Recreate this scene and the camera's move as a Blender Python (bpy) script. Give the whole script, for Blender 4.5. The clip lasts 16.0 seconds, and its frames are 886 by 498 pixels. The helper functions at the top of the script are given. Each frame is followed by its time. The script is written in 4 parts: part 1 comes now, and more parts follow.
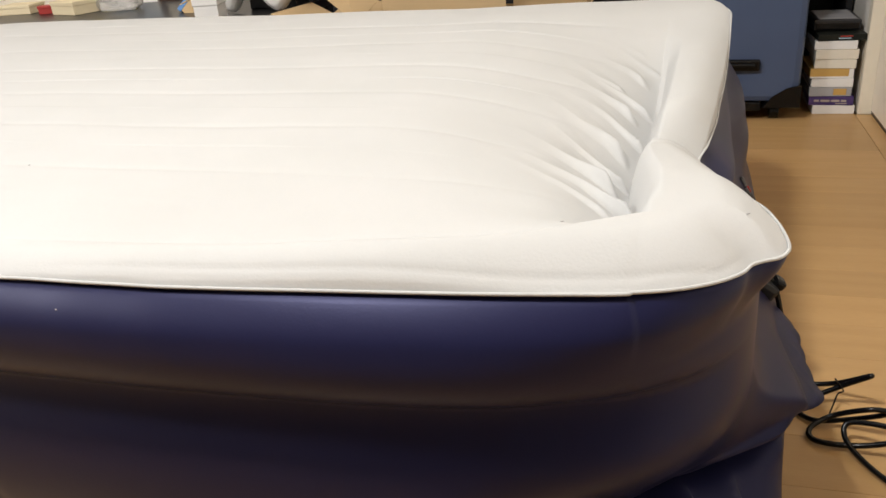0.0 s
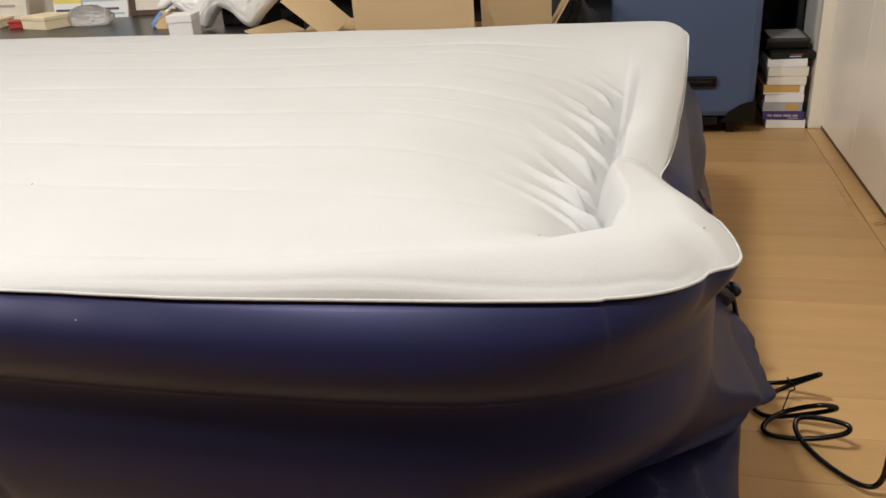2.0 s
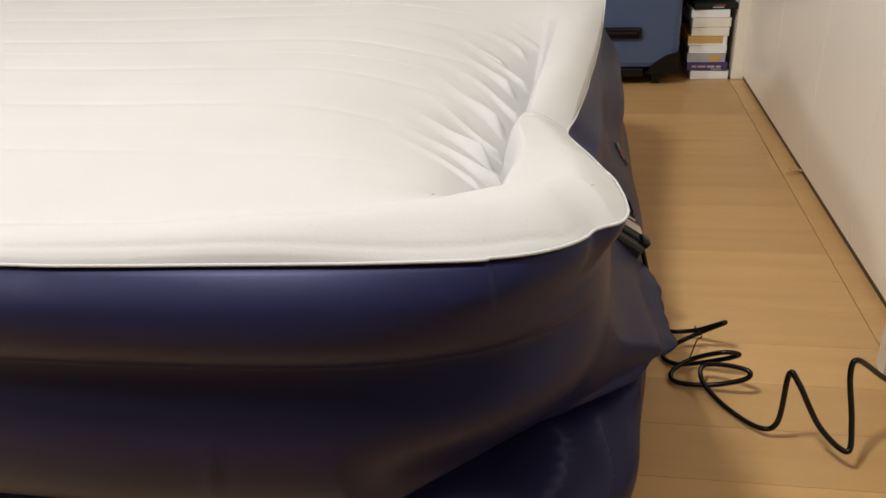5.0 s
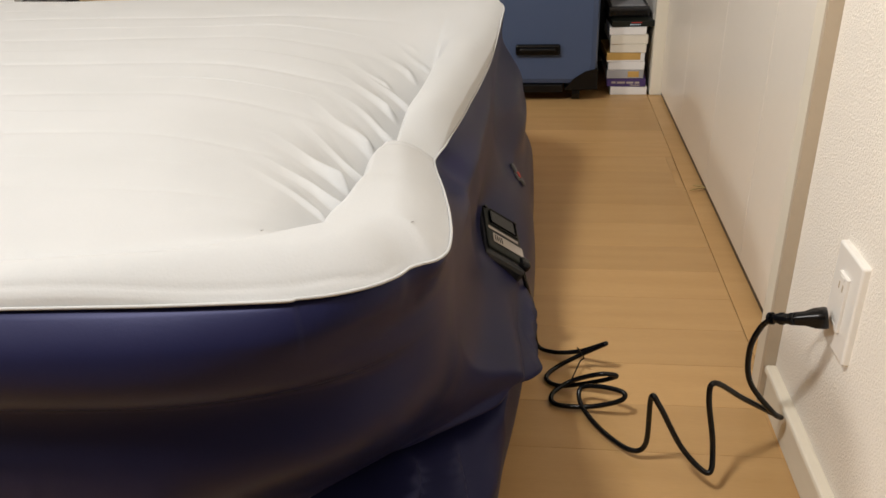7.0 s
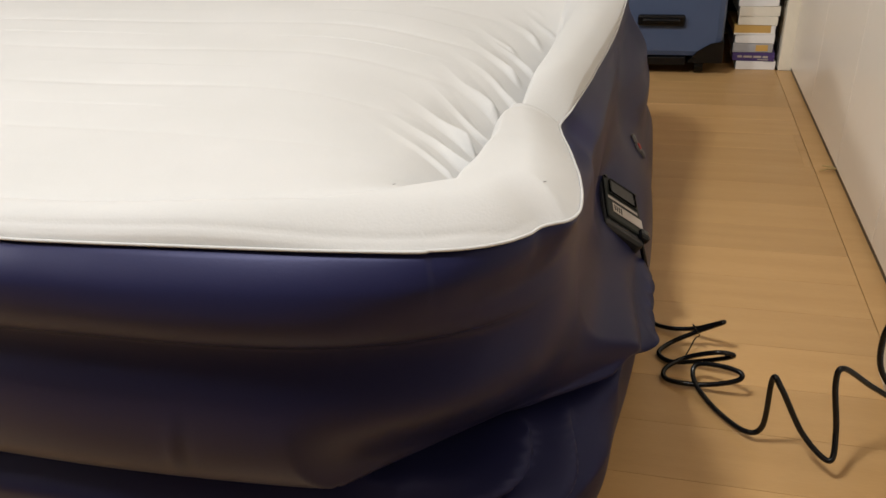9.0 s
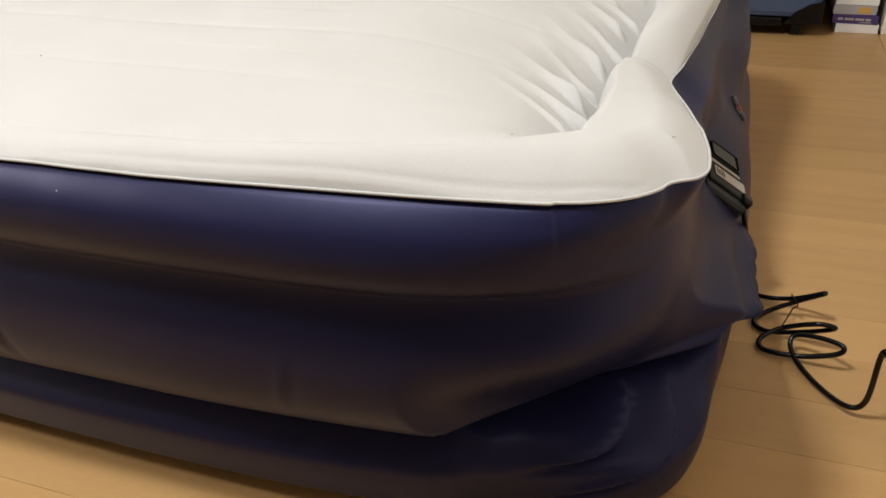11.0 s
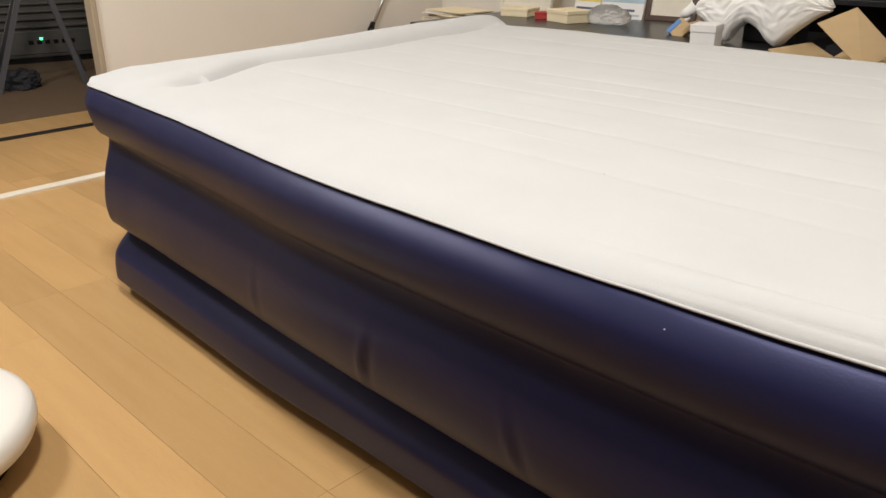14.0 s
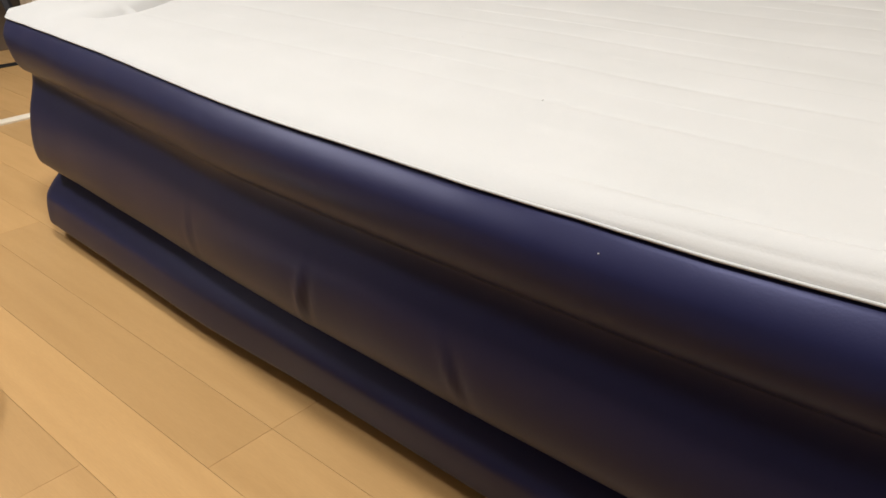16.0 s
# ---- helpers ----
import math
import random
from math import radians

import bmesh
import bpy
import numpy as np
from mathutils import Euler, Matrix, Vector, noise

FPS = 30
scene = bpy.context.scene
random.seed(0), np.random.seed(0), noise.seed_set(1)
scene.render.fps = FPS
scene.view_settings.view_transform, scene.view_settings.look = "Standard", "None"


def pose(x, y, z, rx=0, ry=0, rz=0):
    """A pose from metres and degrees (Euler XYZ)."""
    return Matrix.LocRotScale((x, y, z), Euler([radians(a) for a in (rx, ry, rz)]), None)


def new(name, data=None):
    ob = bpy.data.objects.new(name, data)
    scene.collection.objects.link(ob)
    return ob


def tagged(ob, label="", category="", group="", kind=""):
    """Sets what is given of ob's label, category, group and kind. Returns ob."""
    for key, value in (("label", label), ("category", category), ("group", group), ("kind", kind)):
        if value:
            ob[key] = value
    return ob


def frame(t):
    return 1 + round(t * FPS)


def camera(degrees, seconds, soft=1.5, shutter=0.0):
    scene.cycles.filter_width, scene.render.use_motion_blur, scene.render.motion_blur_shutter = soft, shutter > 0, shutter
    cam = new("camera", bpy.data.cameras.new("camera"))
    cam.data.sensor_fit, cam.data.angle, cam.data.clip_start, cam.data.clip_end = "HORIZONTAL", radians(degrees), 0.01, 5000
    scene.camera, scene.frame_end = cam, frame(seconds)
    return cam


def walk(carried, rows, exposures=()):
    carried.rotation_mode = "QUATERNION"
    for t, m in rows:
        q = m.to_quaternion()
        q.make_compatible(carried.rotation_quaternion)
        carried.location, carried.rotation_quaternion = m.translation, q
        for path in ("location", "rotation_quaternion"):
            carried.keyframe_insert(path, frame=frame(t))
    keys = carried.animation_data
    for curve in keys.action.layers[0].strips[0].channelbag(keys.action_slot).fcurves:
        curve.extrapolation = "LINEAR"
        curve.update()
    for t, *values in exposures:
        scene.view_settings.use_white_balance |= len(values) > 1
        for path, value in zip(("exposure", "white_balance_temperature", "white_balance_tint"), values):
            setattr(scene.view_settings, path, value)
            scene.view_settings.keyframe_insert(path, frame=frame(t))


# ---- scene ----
cam = camera(58.0, 16.0)
PATH = [
    (0, -0.0780, -0.5224, 0.6844, 65.503, 4.029, 15.336),
    (0.5, -0.0824, -0.5755, 0.7056, 63.471, 0.861, 16.219),
    (1, -0.0792, -0.5964, 0.7124, 62.772, 3.308, 13.171),
    (1.5, -0.0803, -0.5787, 0.7113, 64.634, 3.205, 12.756),
    (2, -0.0814, -0.5830, 0.7143, 66.045, 3.397, 12.845),
    (2.5, -0.0818, -0.5811, 0.7150, 65.582, 3.171, 12.368),
    (3, -0.0816, -0.5838, 0.7166, 65.132, 3.249, 12.252),
    (3.5, -0.0828, -0.5875, 0.7196, 64.916, 3.266, 12.208),
    (4, -0.0811, -0.5905, 0.7201, 64.760, 3.476, 11.574),
    (4.5, -0.0774, -0.5899, 0.7179, 63.047, 3.193, 9.921),
    (5, -0.0376, -0.5668, 0.7159, 62.415, 2.624, 8.856),
    (5.2, -0.0079, -0.5714, 0.7314, 63.041, 2.950, 8.260),
    (7.3, 0.0814, -0.5353, 0.7331, 62.839, 1.811, 6.139),
    (7.5, 0.0822, -0.5340, 0.7314, 62.830, 1.869, 6.130),
    (8, 0.0799, -0.5322, 0.7293, 62.670, 1.571, 5.693),
    (8.5, 0.0772, -0.5314, 0.7280, 62.894, 1.453, 6.334),
    (9, 0.0551, -0.5528, 0.7243, 61.235, 2.525, 13.857),
    (9.2, 0.0548, -0.5582, 0.7226, 61.477, 2.517, 15.112),
    (11.3, -0.0090, -0.5650, 0.7159, 57.910, 2.647, 19.564),
    (11.5, -0.0174, -0.5736, 0.7192, 57.695, 2.931, 20.379),
    (12, -0.0480, -0.5670, 0.7181, 58.397, 2.959, 23.864),
    (12.5, -0.1316, -0.5596, 0.7201, 59.721, -0.607, 28.829),
    (13, -0.1813, -0.5673, 0.6927, 63.097, -1.792, 36.861),
    (13.5, -0.2316, -0.6008, 0.7041, 66.894, -0.999, 39.099),
    (14, -0.2550, -0.6091, 0.7079, 67.891, 0.343, 44.704),
    (14.5, -0.2516, -0.6048, 0.7021, 66.680, -0.203, 44.270),
    (15, -0.2498, -0.5986, 0.7057, 64.864, -0.252, 43.475),
    (15.5, -0.2495, -0.5887, 0.6949, 64.303, 0.213, 42.465),
    (16, -0.2493, -0.5867, 0.6920, 63.554, 0.222, 41.263),
]
walk(cam, [(r[0], pose(*r[1:])) for r in PATH],
     [(0, 0.03), (1, -0.08), (5, -0.10), (7.3, -0.10), (9, -0.13), (11.5, -0.13), (12.5, -0.17), (13, -0.24), (13.5, -0.36), (14, -0.20), (14.5, -0.16), (15.5, -0.19), (16, -0.17)])

# ---- world and light ----
world = bpy.data.worlds.new("night")
scene.world = world
world.use_nodes = True
world.node_tree.nodes["Background"].inputs["Color"].default_value = (0.02, 0.022, 0.03, 1)
world.node_tree.nodes["Background"].inputs["Strength"].default_value = 0.3
scene.view_settings.exposure = 0.0


def point_light(name, place, radius, watts, colour):
    data = bpy.data.lights.new(name, "POINT")
    data.shadow_soft_size, data.energy, data.color = radius, watts, colour
    ob = new(name, data)
    ob.location = place
    return ob


CEILING = 2.4


def ceiling_lamp(place, radius, watts, colour):
    """A round lamp under the ceiling that shines downwards and to all sides."""
    data = bpy.data.lights.new("ceiling_lamp", "SPOT")
    data.spot_size, data.spot_blend = math.pi, 0.12
    data.shadow_soft_size, data.energy, data.color = radius, watts, colour
    ob = new("ceiling_lamp", data)
    ob.location = place


ceiling_lamp((-0.80, -0.33, CEILING - 0.14), 0.15, 155, (1.0, 0.978, 0.942))
ceiling_lamp((-2.70, -0.80, CEILING - 0.30), 0.18, 144, (1.0, 0.978, 0.942))
# added fill with no known lamp behind it: slightly lifts the dim next room
point_light("next_room_fill", (-5.2, -0.6, CEILING - 0.2), 0.1, 2.2, (1.0, 0.88, 0.72))


# ---- materials ----
def material(name, colour, rough=0.6, metal=0.0, spec=0.5, second=None, scale=6.0, stretch=(1, 1, 1), mix=0.5,
             bump=0.0, bump_scale=200.0, fine=0.0, sheen=0.0, coat=0.0, coords="Object", rough_var=0.0, tint=None, depth=0.002):
    """Two-scale noise colour, with a fine relief."""
    m = bpy.data.materials.new(name)
    m.use_nodes = True
    n, l = m.node_tree.nodes, m.node_tree.links
    b = n["Principled BSDF"]
    b.inputs["Roughness"].default_value = rough
    b.inputs["Metallic"].default_value = metal
    b.inputs["Specular IOR Level"].default_value = spec
    b.inputs["Sheen Weight"].default_value = sheen
    if tint:
        b.inputs["Specular Tint"].default_value = (*tint, 1)
    b.inputs["Coat Weight"].default_value = coat
    c1 = (*colour, 1)
    c2 = (*(second or tuple(v * 0.85 for v in colour)), 1)
    tc = n.new("ShaderNodeTexCoord")
    mp = n.new("ShaderNodeMapping")
    mp.inputs["Scale"].default_value = stretch
    l.new(tc.outputs[coords], mp.inputs["Vector"])
    big = n.new("ShaderNodeTexNoise")
    big.inputs["Scale"].default_value, big.inputs["Detail"].default_value = scale, 6.0
    l.new(mp.outputs[0], big.inputs["Vector"])
    ramp = n.new("ShaderNodeMapRange")
    ramp.inputs["From Min"].default_value, ramp.inputs["From Max"].default_value = 0.3, 0.7
    ramp.inputs["To Max"].default_value = mix
    l.new(big.outputs["Fac"], ramp.inputs["Value"])
    mx = n.new("ShaderNodeMix")
    mx.data_type = "RGBA"
    mx.inputs["A"].default_value, mx.inputs["B"].default_value = c1, c2
    l.new(ramp.outputs[0], mx.inputs["Factor"])
    out = mx.outputs["Result"]
    small = n.new("ShaderNodeTexNoise")
    small.inputs["Scale"].default_value, small.inputs["Detail"].default_value = bump_scale, 4.0
    l.new(mp.outputs[0], small.inputs["Vector"])
    if fine:
        r2 = n.new("ShaderNodeMapRange")
        r2.inputs["To Min"].default_value, r2.inputs["To Max"].default_value = 1 - fine, 1 + fine
        l.new(small.outputs["Fac"], r2.inputs["Value"])
        mul = n.new("ShaderNodeVectorMath")
        mul.operation = "SCALE"
        l.new(out, mul.inputs[0])
        l.new(r2.outputs[0], mul.inputs["Scale"])
        out = mul.outputs[0]
    l.new(out, b.inputs["Base Color"])
    if rough_var:
        r3 = n.new("ShaderNodeMapRange")
        r3.inputs["To Min"].default_value, r3.inputs["To Max"].default_value = rough - rough_var, rough + rough_var
        l.new(big.outputs["Fac"], r3.inputs["Value"])
        l.new(r3.outputs[0], b.inputs["Roughness"])
    if bump:
        bp = n.new("ShaderNodeBump")
        bp.inputs["Strength"].default_value, bp.inputs["Distance"].default_value = bump, depth
        l.new(small.outputs["Fac"], bp.inputs["Height"])
        l.new(bp.outputs[0], b.inputs["Normal"])
    return m


def board_material():
    """Laminate planks: a tone for each plank, and grain along it."""
    m = material("oak_laminate", (0.535, 0.330, 0.142), rough=0.37, spec=0.36, second=(0.47, 0.282, 0.114), scale=3.0,
                 stretch=(1.0, 9.0, 1.0), mix=0.8, bump=0.03, bump_scale=60.0, fine=0.07, rough_var=0.05)
    n, l = m.node_tree.nodes, m.node_tree.links
    info = n.new("ShaderNodeObjectInfo")
    r = n.new("ShaderNodeMapRange")
    r.inputs["To Min"].default_value, r.inputs["To Max"].default_value = 0.9, 1.08
    l.new(info.outputs["Random"], r.inputs["Value"])
    b = n["Principled BSDF"]
    src = b.inputs["Base Color"].links[0].from_socket
    mul = n.new("ShaderNodeVectorMath")
    mul.operation = "SCALE"
    l.new(src, mul.inputs[0])
    l.new(r.outputs[0], mul.inputs["Scale"])
    l.new(mul.outputs[0], b.inputs["Base Color"])
    # shift the grain from plank to plank
    mp = [k for k in n if k.bl_idname == "ShaderNodeMapping"][0]
    comb = n.new("ShaderNodeCombineXYZ")
    r2 = n.new("ShaderNodeMath")
    r2.operation = "MULTIPLY"
    r2.inputs[1].default_value = 37.0
    l.new(info.outputs["Random"], r2.inputs[0])
    l.new(r2.outputs[0], comb.inputs[0])
    l.new(r2.outputs[0], comb.inputs[1])
    l.new(comb.outputs[0], mp.inputs["Location"])
    return m


M_BOARD = board_material()
M_JOINT = material("plank_joint", (0.42, 0.26, 0.12), rough=0.8)
M_FLOCK = material("white_flock", (0.536, 0.542, 0.546), rough=0.95, spec=0.15, second=(0.505, 0.513, 0.513), scale=7.0, mix=0.7,
                   bump=0.12, bump_scale=420.0, fine=0.02, sheen=0.1)
M_VINYL = material("navy_vinyl", (0.0125, 0.0135, 0.0450), rough=0.40, spec=0.27, tint=(0.58, 0.60, 1.0), second=(0.0112, 0.0122, 0.0440), scale=4.0, mix=0.6,
                   bump=0.05, bump_scale=500.0, fine=0.04, rough_var=0.05)
M_WALL = material("embossed_wallpaper", (0.89, 0.835, 0.75), rough=0.9, spec=0.2, second=(0.86, 0.805, 0.72), scale=3.0, mix=0.6,
                  bump=0.8, bump_scale=330.0, fine=0.05, depth=0.0025)
M_PLAIN = material("pale_wallpaper", (0.80, 0.76, 0.70), rough=0.9, spec=0.2, scale=2.0, mix=0.35, bump=0.3, bump_scale=140.0, fine=0.02)
M_DOOR = material("white_door_sheet", (0.89, 0.83, 0.735), rough=0.30, spec=0.45, second=(0.87, 0.81, 0.715), scale=2.0, mix=0.5,
                  bump=0.04, bump_scale=40.0, fine=0.015)
M_TRIM = material("cream_trim", (0.78, 0.72, 0.60), rough=0.5, spec=0.4, scale=8.0, mix=0.4, fine=0.02, bump_scale=80.0)
M_EDGE = material("edge_beige", (0.52, 0.43, 0.32), rough=0.6, scale=8.0, mix=0.4, fine=0.03, bump_scale=80.0)
M_CASING = material("casing_beige", (0.42, 0.35, 0.26), rough=0.55, scale=8.0, mix=0.4, fine=0.03, bump_scale=80.0)
# for unseen walls only: dark to cut bounce light and reflections in the vinyl
M_DIM = material("unseen_dark_wall", (0.16, 0.13, 0.10), rough=0.9, spec=0.2, scale=3.0, mix=0.4, fine=0.03, bump_scale=80.0)
M_PLATE = material("white_plastic", (0.82, 0.79, 0.74), rough=0.3, scale=20.0, mix=0.2)
M_CREAM = material("cream_paper", (0.75, 0.70, 0.60), rough=0.8, scale=14.0, mix=0.4, fine=0.03, bump_scale=90.0)
M_BLACK = material("black_rubber", (0.004, 0.004, 0.0045), rough=0.24, spec=0.28, scale=30.0, mix=0.4)
M_DARK = material("black_lacquer", (0.014, 0.014, 0.016), rough=0.3, scale=6.0, mix=0.5, fine=0.1, bump_scale=60.0)
M_SHADE = material("dark_cloth", (0.02, 0.02, 0.024), rough=0.9, scale=20.0, mix=0.5, fine=0.2, bump_scale=300.0, bump=0.3)
M_PUMP = material("pump_black_plastic", (0.010, 0.010, 0.011), rough=0.45, scale=30.0, mix=0.3)
M_SMOKE = material("smoky_plastic", (0.013, 0.015, 0.012), rough=0.5, spec=0.2, scale=30.0, mix=0.4)
M_GREY = material("grey_plastic", (0.30, 0.30, 0.31), rough=0.4, scale=20.0, mix=0.3)
M_BADGE = material("badge_plastic", (0.10, 0.10, 0.11), rough=0.35, scale=30.0, mix=0.3)
M_LABEL = material("grey_label", (0.42, 0.37, 0.33), rough=0.5, scale=60.0, mix=0.4)
M_RED = material("red_print", (0.42, 0.04, 0.035), rough=0.5, scale=40.0, mix=0.3)
M_CASE = material("slate_blue_shell", (0.060, 0.088, 0.165), rough=0.5, spec=0.4, second=(0.052, 0.076, 0.145), scale=3.0, mix=0.7,
                  bump=0.25, bump_scale=350.0, fine=0.05)
M_CARD = material("corrugated_card", (0.56, 0.41, 0.235), rough=0.85, spec=0.2, second=(0.51, 0.365, 0.20), scale=5.0, stretch=(1, 1, 8), mix=0.6,
                  fine=0.04, bump_scale=90.0)
M_CARDIN = material("card_inside", (0.40, 0.27, 0.13), rough=0.9, scale=6.0, mix=0.5, fine=0.05, bump_scale=90.0)
M_IVORY = material("ivory_card", (0.80, 0.70, 0.49), rough=0.8, second=(0.76, 0.65, 0.44), scale=14.0, mix=0.5, fine=0.03, bump_scale=90.0)
M_WHITE = material("white_print_paper", (0.78, 0.77, 0.76), rough=0.7, scale=10.0, mix=0.25)
M_BAG = material("white_film", (0.88, 0.87, 0.85), rough=0.5, second=(0.82, 0.81, 0.79), scale=9.0, mix=0.5)
M_YELLOW = material("yellow_print", (0.72, 0.62, 0.14), rough=0.5, scale=12.0, mix=0.4)
M_SKY = material("pale_blue_print", (0.42, 0.55, 0.68), rough=0.5, second=(0.30, 0.38, 0.40), scale=16.0, mix=0.8)
M_INK = material("dark_ink", (0.08, 0.09, 0.16), rough=0.6)
M_BLUE = material("blue_print", (0.10, 0.25, 0.55), rough=0.4, scale=12.0, mix=0.4)
M_FRAME = material("dark_brown_wood", (0.07, 0.035, 0.022), rough=0.4, scale=9.0, stretch=(1, 1, 6), mix=0.7)
M_PURPLE = material("violet_print", (0.06, 0.035, 0.15), rough=0.5, scale=20.0, mix=0.3)
M_ORANGE = material("ochre_print", (0.55, 0.34, 0.10), rough=0.6, scale=20.0, mix=0.4)
M_SILVER = material("grey_sleeve", (0.36, 0.36, 0.38), rough=0.5, scale=20.0, mix=0.4)
M_STEEL = material("brushed_steel", (0.5, 0.49, 0.47), rough=0.35, metal=0.9, scale=30.0, mix=0.3)
M_MAT = material("dark_mat", (0.15, 0.10, 0.062), rough=0.55, scale=12.0, mix=0.6, fine=0.15, bump=0.4, bump_scale=160.0)
M_HEATER = material("dull_grey_sheet", (0.060, 0.057, 0.052), rough=0.5, scale=12.0, mix=0.5, fine=0.05, bump_scale=80.0)
M_LOUVRE = material("dull_grey_louvre", (0.105, 0.098, 0.090), rough=0.5, scale=12.0, mix=0.5)
M_TAN = material("dry_straw", (0.45, 0.33, 0.14), rough=0.8)
M_GLINT = material("clear_film", (0.85, 0.84, 0.82), rough=0.2, spec=0.6, scale=14.0, mix=0.6)


M_GLINT.node_tree.nodes["Principled BSDF"].inputs["Transmission Weight"].default_value = 0.75
M_GLINT.node_tree.nodes["Principled BSDF"].inputs["IOR"].default_value = 1.15


def glow(name, colour, strength):
    m = bpy.data.materials.new(name)
    m.use_nodes = True
    b = m.node_tree.nodes["Principled BSDF"]
    b.inputs["Base Color"].default_value = (*colour, 1)
    b.inputs["Emission Color"].default_value = (*colour, 1)
    b.inputs["Emission Strength"].default_value = strength
    return m


M_LED = glow("green_led", (0.05, 0.9, 0.25), 6.0)


# ---- building helpers ----
def mesh_object(name, bm, mat, parent=None, label="", smooth=False):
    me = bpy.data.meshes.new(name)
    bm.normal_update()
    bm.to_mesh(me)
    bm.free()
    for m in (mat if isinstance(mat, (list, tuple)) else [mat]):
        me.materials.append(m)
    if smooth:
        for p in me.polygons:
            p.use_smooth = True
    ob = new(name, me)
    if parent:
        ob.parent = parent
    if label:
        ob["label"] = label
    return ob


def part(name, bm, mat, parent, label="", smooth=False):
    return mesh_object(name, bm, mat, parent, label, smooth)


def thing(name, at_place, label, category, group="", kind="", turn=0.0):
    ob = new(name)
    ob.empty_display_size = 0.05
    ob.matrix_world = pose(*at_place, 0, 0, turn)
    return tagged(ob, label, category, group, kind)


def structure(name, bm, mat, label="", smooth=False):
    ob = mesh_object(name, bm, mat, None, label, smooth)
    ob["kind"] = "structure"
    return ob


def box(x0, x1, y0, y1, z0, z1, bevel=0.0, segments=2, bm=None):
    b = bm or bmesh.new()
    made = bmesh.ops.create_cube(b, size=1.0)
    vs = made["verts"]
    for v in vs:
        v.co = Vector((x0 + (v.co.x + 0.5) * (x1 - x0), y0 + (v.co.y + 0.5) * (y1 - y0), z0 + (v.co.z + 0.5) * (z1 - z0)))
    if bevel:
        es = list({e for v in vs for e in v.link_edges})
        bmesh.ops.bevel(b, geom=es, offset=bevel, segments=segments, affect="EDGES", profile=0.5)
    return b


def moved(bm, m):
    bmesh.ops.transform(bm, matrix=m, verts=bm.verts)
    return bm


def tube(points, radius, sides=10, closed=False, cap=True):
    """A round tube along a smooth path through the points."""
    b = bmesh.new()
    pts = [Vector(p) for p in points]
    rings = []
    up = Vector((0, 0, 1))
    n = len(pts)
    for i, p in enumerate(pts):
        a = pts[(i - 1) % n] if closed or i else p
        c = pts[(i + 1) % n] if closed or i < n - 1 else p
        t = (c - a).normalized()
        side = t.cross(up)
        if side.length < 1e-4:
            side = t.cross(Vector((1, 0, 0)))
        side.normalize()
        up = side.cross(t).normalized()
        r = radius[i] if isinstance(radius, (list, tuple)) else radius
        rings.append([b.verts.new(p + side * (r * math.cos(k * 2 * math.pi / sides)) + up * (r * math.sin(k * 2 * math.pi / sides))) for k in range(sides)])
    for i in range(n if closed else n - 1):
        q, r = rings[i], rings[(i + 1) % n]
        for k in range(sides):
            b.faces.new((q[k], q[(k + 1) % sides], r[(k + 1) % sides], r[k]))
    if cap and not closed:
        b.faces.new(rings[0])
        b.faces.new(rings[-1][::-1])
    bmesh.ops.recalc_face_normals(b, faces=b.faces)
    return b


def smooth_path(points, steps=8):
    """Catmull-Rom through the points."""
    p = [Vector(q) for q in points]
    out = []
    for i in range(len(p) - 1):
        a, b_, c, d = p[max(i - 1, 0)], p[i], p[i + 1], p[min(i + 2, len(p) - 1)]
        for k in range(steps):
            t = k / steps
            out.append(0.5 * ((2 * b_) + (c - a) * t + (2 * a - 5 * b_ + 4 * c - d) * t * t + (3 * b_ - a - 3 * c + d) * t ** 3))
    out.append(p[-1])
    return out


def quad_sheet(corners, thick, bm=None):
    """A flat sheet with four corners and a thickness (card flaps, panels)."""
    b = bm or bmesh.new()
    c = [Vector(q) for q in corners]
    nrm = (c[1] - c[0]).cross(c[3] - c[0]).normalized() * thick
    lo = [b.verts.new(q) for q in c]
    hi = [b.verts.new(q + nrm) for q in c]
    b.faces.new(lo[::-1])
    b.faces.new(hi)
    for i in range(4):
        b.faces.new((lo[i], lo[(i + 1) % 4], hi[(i + 1) % 4], hi[i]))
    bmesh.ops.recalc_face_normals(b, faces=b.faces)
    return b


def smooth01(a, b, x):
    t = min(max((x - a) / (b - a), 0.0), 1.0)
    return t * t * (3 - 2 * t)


def bell(x, c, w):
    return math.exp(-((x - c) / w) ** 2)


# ---- the room ----
EAST = 0.421        # face of the outlet wall
DOOR_X = 0.466      # face of the closet doors
NORTH = 2.42
SOUTH = -3.0
WEST = -3.265        # partition with the opening to the next room
FAR_WEST = -7.2

structure("subfloor", box(FAR_WEST - 0.2, 1.3, SOUTH - 0.1, 3.4, -0.12, -0.006), M_JOINT, "dark joint layer beneath the laminate planks")
structure("ceiling", box(FAR_WEST - 0.2, 1.3, SOUTH - 0.1, 3.4, CEILING, CEILING + 0.1), M_PLAIN, "plain pale papered ceiling")
structure("wall_north", box(FAR_WEST - 0.2, 1.3, NORTH, NORTH + 0.12, 0, CEILING), M_PLAIN, "plain pale papered back wall")
# out of view; its brown is chosen to darken the vinyl's reflections
structure("wall_south", box(FAR_WEST - 0.2, 1.3, SOUTH - 0.1, SOUTH, 0, CEILING), M_DIM, "unseen plain wall, made dark brown to cut bounce light")
structure("wall_far_west", box(FAR_WEST - 0.2, FAR_WEST, SOUTH, NORTH, 0, CEILING), M_PLAIN, "plain wall of the dim next room")
